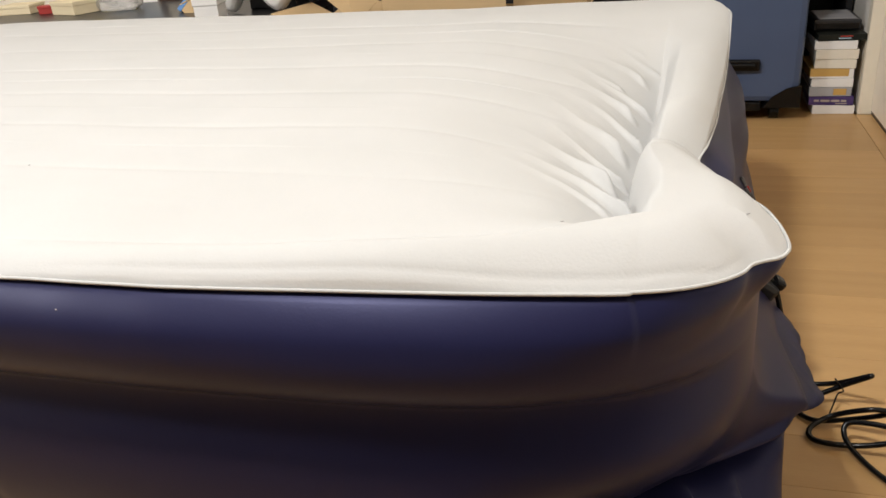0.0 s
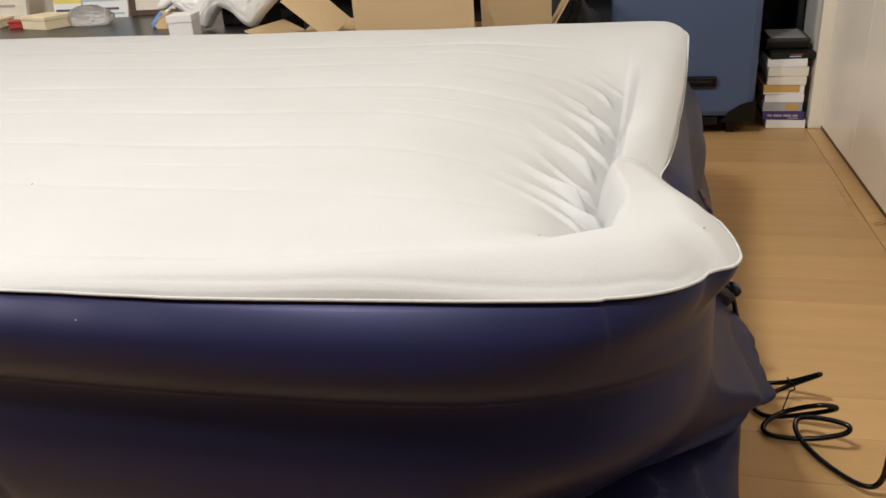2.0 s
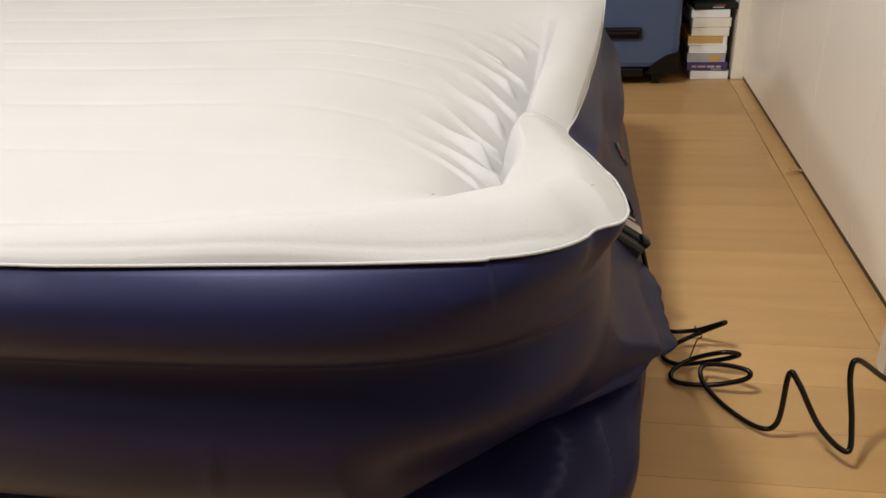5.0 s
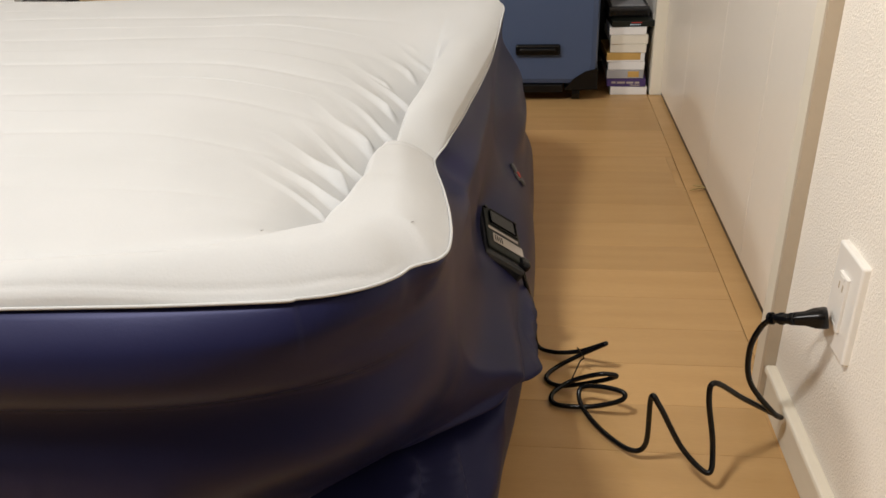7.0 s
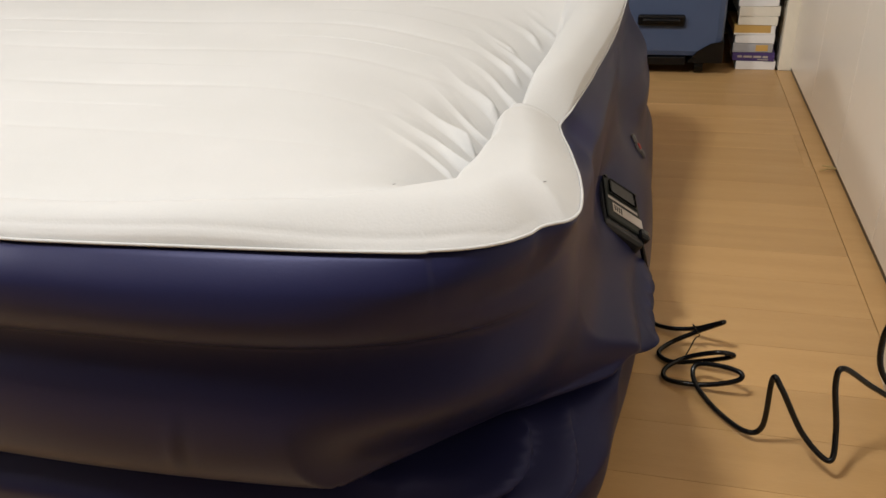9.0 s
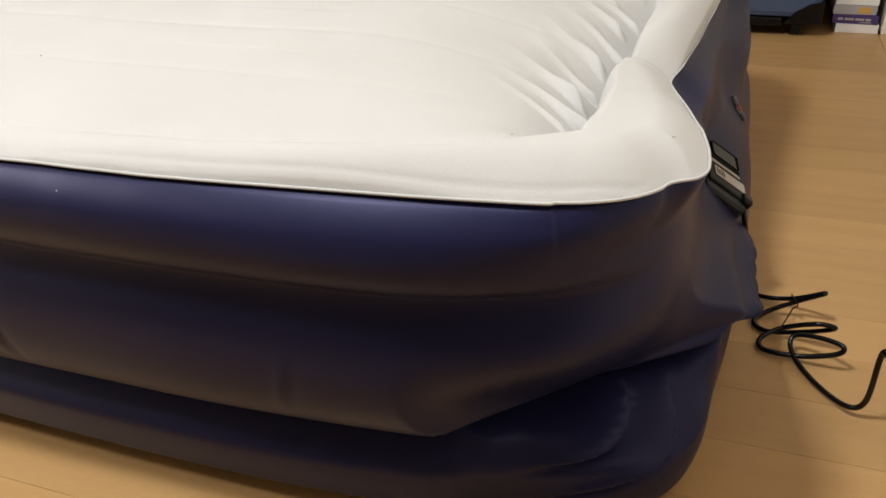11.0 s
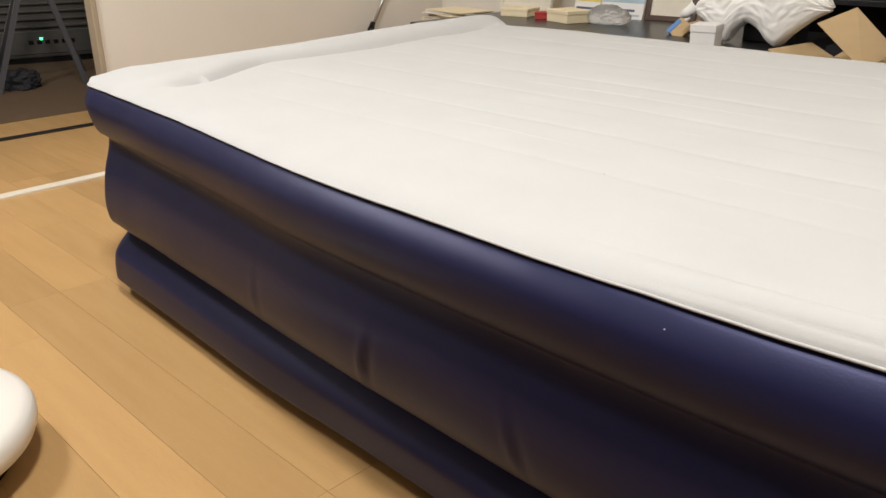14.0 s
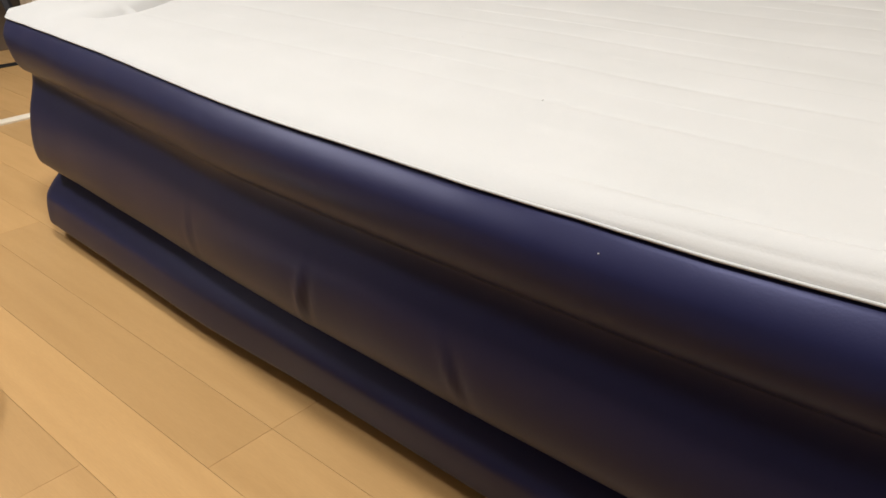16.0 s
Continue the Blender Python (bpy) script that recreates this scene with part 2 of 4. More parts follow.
structure("wall_east", box(EAST, EAST + 0.16, -0.40, 0.4235, 0, CEILING), M_WALL, "cream embossed wallpaper wall with a socket")
# unseen stretch of the outlet wall, darkened to hold light off the bed's corner
structure("wall_east_south", box(EAST, EAST + 0.16, SOUTH, -0.402, 0, CEILING), M_DIM, "unseen plain wall, made dark brown to cut bounce light")
structure("closet_back", box(1.15, 1.25, 0.435, NORTH, 0, CEILING), M_PLAIN, "plain closet back wall")
structure("closet_lintel", box(EAST, EAST + 0.16, 0.435, NORTH, 2.03, CEILING), M_WALL, "cream embossed wallpaper above the closet doors")
# partition to the next room, with an opening
OPEN_Y = 0.646
structure("wall_west", box(WEST - 0.045, WEST, OPEN_Y, NORTH, 0, CEILING), M_PLAIN, "plain pale papered partition wall")
structure("wall_west_lintel", box(WEST - 0.12, WEST, -1.2, OPEN_Y, 2.02, CEILING), M_PLAIN, "plain wall above the opening")
structure("wall_west_south", box(WEST - 0.12, WEST, SOUTH, -1.2, 0, CEILING), M_PLAIN, "plain pale partition wall")
structure("opening_trim", box(WEST - 0.050, WEST + 0.008, OPEN_Y - 0.022, OPEN_Y - 0.001, 0, 2.02, 0.004), M_CASING, "beige door frame of the opening")
structure("opening_track", box(WEST - 0.105, WEST - 0.070, -1.2, OPEN_Y + 0.3, -0.004, 0.006, 0.003), M_DARK, "black floor track across the opening")
structure("floor_strip", moved(box(-0.020, 0.020, -2.0, 1.6, -0.004, 0.007, 0.003), pose(-2.649, 0.0, 0, 0, 0, 1.6)), M_TRIM, "white cover strip across the plank floor")
structure("floor_mat", box(FAR_WEST, WEST - 0.36, SOUTH, NORTH, 0.0, 0.004), M_MAT, "dark brown mat in the dim room")
# baseboard of the outlet wall
bm = box(EAST - 0.010, EAST + 0.002, SOUTH, 0.4235, 0, 0.052, 0.003)
box(EAST - 0.015, EAST + 0.002, SOUTH, 0.4235, 0.0525, 0.065, 0.004, 2, bm)
structure("baseboard", bm, M_TRIM, "cream skirting board with a ridged top")
structure("casing_edge", box(0.4045, EAST + 0.05, 0.424, 0.4335, 0, 2.03), M_EDGE, "beige edge strip of the closet casing")
# casing at the closet's near side
structure("closet_casing", box(0.405, DOOR_X + 0.03, 0.434, 0.468, 0, 2.03, 0.002), M_TRIM, "cream upright casing of the closet")
structure("closet_post", box(0.432, 0.58, 1.956, 1.994, 0, 2.03, 0.003), M_TRIM, "cream upright post at the closet's end")
structure("closet_side", box(0.4325, 0.60, 1.995, NORTH, 0, 2.03), M_PLAIN, "pale return wall behind the post")
structure("closet_sill", box(0.4265, 0.545, 0.470, 1.955, -0.02, 0.0012, 0.001), M_BOARD, "oak sill under the closet doors")
# shade of the gap under the doors, put in as a black strip
structure("closet_gap_shade", box(DOOR_X + 0.002, DOOR_X + 0.03, 0.470, 1.955, 0.0014, 0.013), M_DARK, "black strip standing for the shade in the gap beneath the closet doors")


def closet_door(name, y0, y1, x):
    door = tagged(thing(name, (x, y0, 0.0135), "plain white folding closet door leaf", "closet door", "closet doors"), kind="structure")
    w = y1 - y0
    part("leaf", box(0.004, 0.030, 0.0015, w - 0.0015, 0, 2.01, 0.002), M_DOOR, door)
    part("face_sheet", box(0, 0.006, 0.0008, w - 0.0008, 0.0, 2.01, 0.0004), M_DOOR, door)
    return door


LEAVES = (0.470, 0.838, 1.190, 1.570, 1.955)
for i in range(4):
    closet_door("door_%d" % (i + 1), LEAVES[i], LEAVES[i + 1] - 0.001, DOOR_X)


# ---- the air bed ----
def bulge(z, top, bottom, depth, power=0.5):
    t = (z - bottom) / (top - bottom)
    if t <= 0 or t >= 1:
        return 0.0
    return depth * (4 * t * (1 - t)) ** power


SEAM_Z = 0.424
BX0, BX1, BY0, BY1 = -1.884, 0.0, -0.070, 1.190
RIM = 0.140
END_X = [(0.1, 0.0065), (0.145, 0.0), (0.2, -0.009), (0.25, -0.018), (0.3, -0.028), (0.34, -0.036), (0.38, -0.043), (0.408, -0.047), (0.43, -0.045), (0.46, -0.036), (0.545, -0.024), (0.63, -0.017), (0.7, -0.01), (0.866, 0.003), (1.05, 0.014), (1.2, 0.02)]
# the near corner of the rim: a slack lip between the long side and the pump end
LIP = [(-0.10, -0.030), (-0.078, -0.024), (-0.057, -0.015), (-0.039, -0.003), (-0.026, 0.011), (-0.020, 0.023), (-0.011, 0.031), (0.001, 0.039), (0.0075, 0.053), (0.0085, 0.072), (0.0065, 0.10)]


def table(rows, t):
    """Smooth look-up in a short table with rising keys (cubic, slopes from the neighbours)."""
    if t <= rows[0][0]:
        return rows[0][1]
    for i in range(len(rows) - 1):
        (a, va), (b_, vb) = rows[i], rows[i + 1]
        if t <= b_:
            w = b_ - a
            ma = (vb - rows[i - 1][1]) / (b_ - rows[i - 1][0]) if i else (vb - va) / w
            mb = (rows[i + 2][1] - va) / (rows[i + 2][0] - a) if i + 2 < len(rows) else (vb - va) / w
            k = (t - a) / w
            return (2 * k ** 3 - 3 * k * k + 1) * va + (k ** 3 - 2 * k * k + k) * w * ma + (3 * k * k - 2 * k ** 3) * vb + (k ** 3 - k * k) * w * mb
    return rows[-1][1]


def front_y(x):
    """How far the long near side draws back towards the head end."""
    return table(FRONT_Y, x)


FRONT_Y = [(-1.86, 0.078), (-1.76, 0.073), (-1.42, 0.047), (-1.23, 0.027), (-1.08, 0.011), (-0.95, 0.004), (-0.80, 0.002), (-0.65, -0.001), (-0.50, 0.002), (-0.40, 0.007), (-0.30, 0.015), (-0.21, 0.023), (-0.13, 0.034), (-0.10, 0.040),
           (-0.057, 0.055), (-0.039, 0.065), (-0.020, 0.093), (0.001, 0.109), (0.008, 0.14)]
BODY_Y = [(-1.86, 0.080), (-1.76, 0.075), (-1.40, 0.042), (-1.06, 0.010), (-0.76, 0.001), (-0.56, 0.0), (-0.42, 0.003), (-0.31, 0.008), (-0.22, 0.016), (-0.14, 0.030), (0.0, 0.032)]


SINK = [(0.0, 0.0), (0.07, -0.001), (0.14, -0.006), (0.20, -0.018), (0.27, -0.030), (0.34, -0.043), (0.40, -0.054), (0.43, -0.055), (0.48, -0.046), (0.60, -0.044), (1.2, -0.044)]


def seam_z(x, y):
    """The seam's height: it sinks along the pump end."""
    end = smooth01(-0.42, -0.08, x)
    return SEAM_Z + end * table(SINK, y) * smooth01(1.12, 0.80, y) + (0.014 - 0.005 * smooth01(-0.3, -0.6, x)) * smooth01(0.6, 1.1, y)


def ripple(x):
    """Small waves of the welted rim along the near side."""
    return 0.0016 * noise.noise(Vector((x * 6.0, 0.0, 0.0))) + 0.0012 * noise.noise(Vector((x * 17.0, 3.0, 0.0))) * smooth01(-0.25, -0.5, x)


def bed_outline(r, end_rows, front_rows, q, lip=None, far=RIM):
    """A plan of the bed: a rounded rectangle, denser at the pump end. Returns points and outward normals."""
    pts = []

    def arc(cx, cy, a0, a1, n, r=r):
        for k in range(n):
            a = radians(a0 + (a1 - a0) * k / n)
            pts.append((cx + r * math.cos(a), cy + r * math.sin(a)))


    def line(x0, y0, x1, y1, n, ease=1.0):
        for k in range(n):
            t = k / n
            t = 1 - (1 - t) * (1 - (ease - 1) * t)
            pts.append((x0 + (x1 - x0) * t, y0 + (y1 - y0) * t))

    if lip:
        line(BX0 + q, BY0, lip[0][0], BY0, 230, 1.5)
        curve = smooth_path([(x, y, 0) for x, y in lip], 12)
        run = [0.0]
        for a, b_ in zip(curve, curve[1:]):
            run.append(run[-1] + (b_ - a).length)
        j = 0
        for k in range(130):
            s = run[-1] * k / 130
            while run[j + 1] < s:
                j += 1
            v = curve[j].lerp(curve[j + 1], (s - run[j]) / (run[j + 1] - run[j]))
            pts.append((v.x, v.y, 1))
        line(BX1, lip[-1][1], BX1, BY1 - far, 220)
    else:
        line(BX0 + q, BY0, BX1 - r, BY0, 230, 1.5)
        arc(BX1 - r, BY0 + r, -90, 0, 130)
        line(BX1, BY0 + r, BX1, BY1 - far, 220)
    arc(BX1 - far, BY1 - far, 0, 90, 30, far)
    line(BX1 - far, BY1, BX0 + q, BY1, 90)
    arc(BX0 + q, BY1 - q, 90, 180, 24, q)
    line(BX0, BY1 - q, BX0, BY0 + q, 70)
    arc(BX0 + q, BY0 + q, 180, 270, 30, q)
    out = []
    for x, y, *fixed in pts:
        if not fixed:
            e = smooth01(-0.25, -0.02, x)
            near = 1 - smooth01(0.1, 0.5, y)
            if lip and x > -0.001:
                near = 0.0
            y += near * (table(front_rows, x) + (ripple(x) if lip else 0.0016 * noise.noise(Vector((x * 6.0, 0.0, 0.0)))))
            x += e * table(end_rows, y)
        out.append(Vector((x, y, 0)))
    n = len(out)
    nrm = []
    for i in range(n):
        t = (out[(i + 1) % n] - out[(i - 1) % n]).normalized()
        nrm.append(Vector((t.y, -t.x, 0)))
    return out, nrm


BODY_X = [(0.0, 0.0), (0.5, 0.0), (0.95, 0.004), (1.2, 0.004)]
BODY_FAR = 0.055
BODY, BODY_N = bed_outline(0.19, BODY_X, BODY_Y, 0.10, far=BODY_FAR)
RIM_LINE, _ = bed_outline(RIM, END_X, FRONT_Y, 0.07, LIP)


def rim_under(i):
    """The rim's point that belongs to the i-th point of the body: straight across it, or round the corner on a ray from its middle."""
    p = BODY[i]
    if i >= 580:
        return RIM_LINE[i]
    if p.x < -0.30:
        return Vector((p.x, BY0 + table(FRONT_Y, p.x) + ripple(p.x), 0))
    hub = Vector((-0.30, 0.30, 0))
    if p.y > 0.30:
        y = 0.30 + (p.y - 0.30) * (BY1 - RIM - 0.30) / (BY1 - BODY_FAR - 0.30)
        return Vector((table(END_X, y), y, 0))
    ray = p - hub
    best = None
    for a, b_ in zip(RIM_LINE, RIM_LINE[1:]):
        if b_.y > 0.34 and b_.x > -0.2:
            break
        if a.x < -0.34:
            continue
        e = b_ - a
        den = ray.x * e.y - ray.y * e.x
        if abs(den) > 1e-12:
            w = a - hub
            k = (w.x * e.y - w.y * e.x) / den
            u = (w.x * ray.y - w.y * ray.x) / den
            if k > 0 and -1e-6 <= u <= 1 + 1e-6 and (best is None or k > best):
                best = k
    return hub + ray * best if best else RIM_LINE[i]


OUT = [rim_under(i) for i in range(len(BODY))]
NP = len(OUT)
NRM = [Vector((t.y, -t.x, 0)) for t in ((OUT[(i + 1) % NP] - OUT[i - 1]).normalized() for i in range(NP))]
LIP_PATH = [(p.x, p.y) for p in OUT if p.x > -0.14 and p.y < 0.16]


# width of the raised tube along the near side, and the inner edge of the end tube
FRONT_WIDE = [(-0.8, 0.034), (-0.5, 0.044), (-0.33, 0.050), (-0.20, 0.058), (-0.157, 0.070), (-0.12, 0.083), (-0.10, 0.089), (0.0, 0.11)]
INNER_X = [(0.05, -0.102), (0.13, -0.103), (0.20, -0.106), (0.33, -0.120), (0.40, -0.114), (0.52, -0.104), (0.70, -0.096), (0.98, -0.085), (1.2, -0.08)]
# taut ridges of the gathered cloth: distance of the tip from the valley, its y, strength, half width
FOLDS = ((0.030, 0.190, 0.30, 0.022), (0.006, 0.222, 0.55, 0.026), (0.022, 0.312, 0.75, 0.034), (0.012, 0.374, 0.40, 0.020), (0.030, 0.458, 0.65, 0.034), (0.010, 0.512, 0.40, 0.020),
         (0.036, 0.604, 0.60, 0.034), (0.016, 0.652, 0.40, 0.022), (0.058, 0.690, 0.45, 0.030), (0.034, 0.770, 0.50, 0.034), (0.014, 0.812, 0.30, 0.022), (0.045, 0.865, 0.35, 0.036))


def gather(y, dd):
    """How far the cloth is held up by the gathers' ridges, which fan out from the valley with pointed tips: 0 to 1."""
    up = 0.0
    for tip, at_y, strength, w in FOLDS:
        u = dd - tip
        if u < -0.014:
            continue
        run = max(u, 0.0)
        v = y - at_y - 0.80 * u + 0.010 * noise.noise(Vector((dd * 18.0, at_y * 31.0, 0.0)))
        wide = w * (0.45 + 9.0 * run) * (0.75 if v < 0 else 1.25)
        k = 1 - abs(v) / wide
        if k > 0:
            up = max(up, 0.85 * strength * k ** 1.2 * smooth01(-0.014, 0.006, u) * max(0.0, 1 - run / 0.15))
    return up


def top_height(x, y):
    """Height of the flocked top: channels, raised border tubes, the pinch and the creases at the pump end."""
    xr = BX1 + table(END_X, y)
    d = xr - x
    f = y - BY0 - front_y(x) * (1 - smooth01(0.1, 0.5, y))
    g = BY1 - y
    h = x - BX0
    # distance to the rim, round the near corner too
    rim = min(d, f)
    if x > -0.10 and y < 0.12:
        rim = min(math.hypot(x - a, y - b_) for a, b_ in LIP_PATH)
    rim = max(rim, 0.0)
    edge = max(min(rim, g, h), 0.0)
    z = seam_z(x, y) + 0.014 * (1 - math.exp(-edge / 0.018))
    z -= 0.0013 * bell(f, 0.009, 0.0022) * smooth01(-0.60, -0.40, x) * smooth01(-0.01, -0.05, x)     # a weld line just inside the rim
    # lengthwise channels: soft pillows between narrow welds
    inner = smooth01(0.12, 0.30, d) * smooth01(0.10, 0.24, h) * smooth01(0.12, 0.15, f) * smooth01(0.05, 0.1, g)
    c = (y - 0.155) / 0.161
    u = abs((c % 1.0) - 0.5) * 2
    z += inner * (0.0016 * (1 - u ** 3) - 0.0011 * math.exp(-((1 - u) / 0.10) ** 2)) * (0.35 + 1.5 * abs(noise.noise(Vector((x * 2.5, round(c) * 3.1, 1.0)))))
    # raised tube along the near side, widening into the block at the corner
    along_front = smooth01(-0.75, -0.12, x)
    wide = table(FRONT_WIDE, x)
    swell = 0.017 * max(0.0, 1 - ((f - 0.52 * wide) / (0.60 * wide)) ** 2) ** 0.8 * along_front
    block = smooth01(-0.30, -0.13, x)
    strip = smooth01(wide + 0.012, wide - 0.022, f)
    inner_d = xr - table(INNER_X, y)
    dv = d - inner_d
    back = y - 0.405 - 0.55 * min(max(x + 0.046, -0.075), 0.02)      # behind the block's rear edge
    on_block = smooth01(0.002, -0.003, back)
    pillow = 0.017 * smooth01(0.0, 0.05, rim) ** 0.7
    z += (swell * (1 - block) + pillow * block * max(smooth01(0.003, -0.012, dv), strip)) * on_block
    z -= 0.006 * along_front * bell(f, wide * 1.08, 0.012) * smooth01(0.11, 0.16, d)
    # end tube behind the block, pinched where it meets it
    behind = smooth01(0.008, 0.115, back)
    endtube = 0.031 * max(0.0, 1 - ((d - 0.46 * inner_d) / (0.62 * inner_d)) ** 2) ** 0.8 * smooth01(0.14, 0.42, g)
    z += behind * endtube
    if d < inner_d:     # the pinch slopes outwards from the valley
        z += (1 - on_block) * (0.026 * smooth01(0.0, inner_d, d) * math.exp(-max(back, 0.0) / 0.045) - 0.013 * math.exp(-max(back, 0.0) / 0.020))
        z += 0.004 * bell(back, -0.004, 0.005)     # the welded rib along the block's rear edge
    # crease where they meet the slack top
    reach = smooth01(0.085, 0.16, f) * smooth01(0.26, 0.52, g)
    dd = max(dv, 0.0)
    fall = max(0.0, 1 + dv / 0.020) ** 1.5 if dv < 0 else 0.84 * math.exp(-(dd / 0.056) ** 1.4) + 0.16 * math.exp(-dd / 0.13)
    wall = smooth01(-0.004, 0.004, dv)
    if 0 < dd < 0.30:
        fall *= 1 - gather(y, dd) * wall
    z -= reach * (0.052 - 0.016 * on_block * smooth01(0.002, -0.002, dv)) * fall
    # gathers that run from the valley into the top
    if d < 0.42:
        z += 0.0025 * noise.noise(Vector((x * 16.0, y * 9.0, 2.2))) * smooth01(0.40, 0.12, d) * smooth01(0.10, 0.16, f)
    # raised head end
    hv = 0.125 + 0.11 * smooth01(0.45, 0.10, f)
    z += 0.024 * smooth01(0.0, 0.05, h) * smooth01(hv, hv - 0.06, h) * smooth01(0.0, 0.10, f) * (0.5 + 0.5 * smooth01(0.1, 0.9, y))
    z -= 0.018 * bell(h, hv, 0.016) * smooth01(0.07, 0.14, f) * smooth01(0.04, 0.2, g)
    z += 0.003 * bell(g, 0.05, 0.045) * smooth01(1.2, 0.3, h) * smooth01(0.1, 0.3, h) * smooth01(0.1, 0.3, d)
    # slackness of the cloth
    z += 0.0030 * noise.noise(Vector((x * 3.0, y * 4.0, 0.7))) + 0.0012 * noise.noise(Vector((x * 9.0, y * 12.0, 5.0)))
    return z


def bed_top():
    rings = 250
    core = []
    for p in OUT:
        core.append(Vector((min(max(p.x, BX0 + 0.5), BX1 - 0.45), 0.55, 0)))
    verts, faces = [], []
    for k in range(rings + 1):
        t = (k / rings) ** 1.1
        m = 1 - t
        for p, c in zip(OUT, core):
            q = c + (p - c) * m
            z = seam_z(q.x, q.y) if k == 0 else top_height(q.x, q.y)
            verts.append((q.x, q.y, z))
    for k in range(rings):
        for i in range(NP):
            j = (i + 1) % NP
            faces.append((k * NP + i, k * NP + j, (k + 1) * NP + j, (k + 1) * NP + i))
    me = bpy.data.meshes.new("sleeping_surface")
    me.from_pydata(verts, [], faces)
    me.update()
    b = bmesh.new()
    b.from_mesh(me)
    bpy.data.meshes.remove(me)
    bmesh.ops.remove_doubles(b, verts=b.verts, dist=1e-5)
    bmesh.ops.recalc_face_normals(b, faces=b.faces)
    return b


END_TABLE = [(-0.01, 0.050), (0.0, 0.055), (0.02, 0.066), (0.06, 0.074), (0.10, 0.073), (0.13, 0.067), (0.16, 0.053), (0.19, 0.034), (0.22, 0.017), (0.26, 0.007), (0.33, 0.004), (0.40, 0.002), (0.45, 0.0)]


CREASE_1, CREASE_2 = 0.334, 0.148


def long_side(z):
    """Profile of the long sides: three stacked tubes."""
    if z > CREASE_1:
        return bulge(z, SEAM_Z, CREASE_1, 0.024, 0.6) - 0.007 * smooth01(SEAM_Z - 0.03, SEAM_Z, z)
    if z > CREASE_2:
        k = (CREASE_1 - z) / (CREASE_1 - CREASE_2)
        w = k ** 1.9
        return -0.004 - 0.024 * k * k + 0.024 * (4 * w * (1 - w)) ** 0.55 - 0.042 * bell(z, CREASE_2 - 0.002, 0.007) - 0.011 * bell(z, CREASE_1 - 0.022, 0.032) * smooth01(CREASE_1, CREASE_1 - 0.012, z)
    return -0.040 + bulge(z, CREASE_2, -0.03, 0.020, 0.6) - 0.036 * smooth01(0.085, 0.142, z) - 0.034 * smooth01(0.040, 0.0, z)


def head_side(z):
    """Profile of the head end: flatter tubes that draw in towards the floor."""
    if z > CREASE_1:
        return -0.002 - 0.012 * smooth01(SEAM_Z, CREASE_1, z) + bulge(z, SEAM_Z, CREASE_1, 0.006, 0.5)
    if z > CREASE_2:
        k = (CREASE_1 - z) / (CREASE_1 - CREASE_2)
        return -0.014 - 0.048 * k ** 1.6 + bulge(z, CREASE_1, CREASE_2, 0.010, 0.5)
    return -0.058 + bulge(z, CREASE_2, -0.03, 0.012, 0.6) - 0.012 * smooth01(0.04, 0.0, z)


CHORD = Vector((0.7071, -0.7071, 0))     # the middle tube's lower edge cuts straight across the near corner
CHORD_AT = -0.117


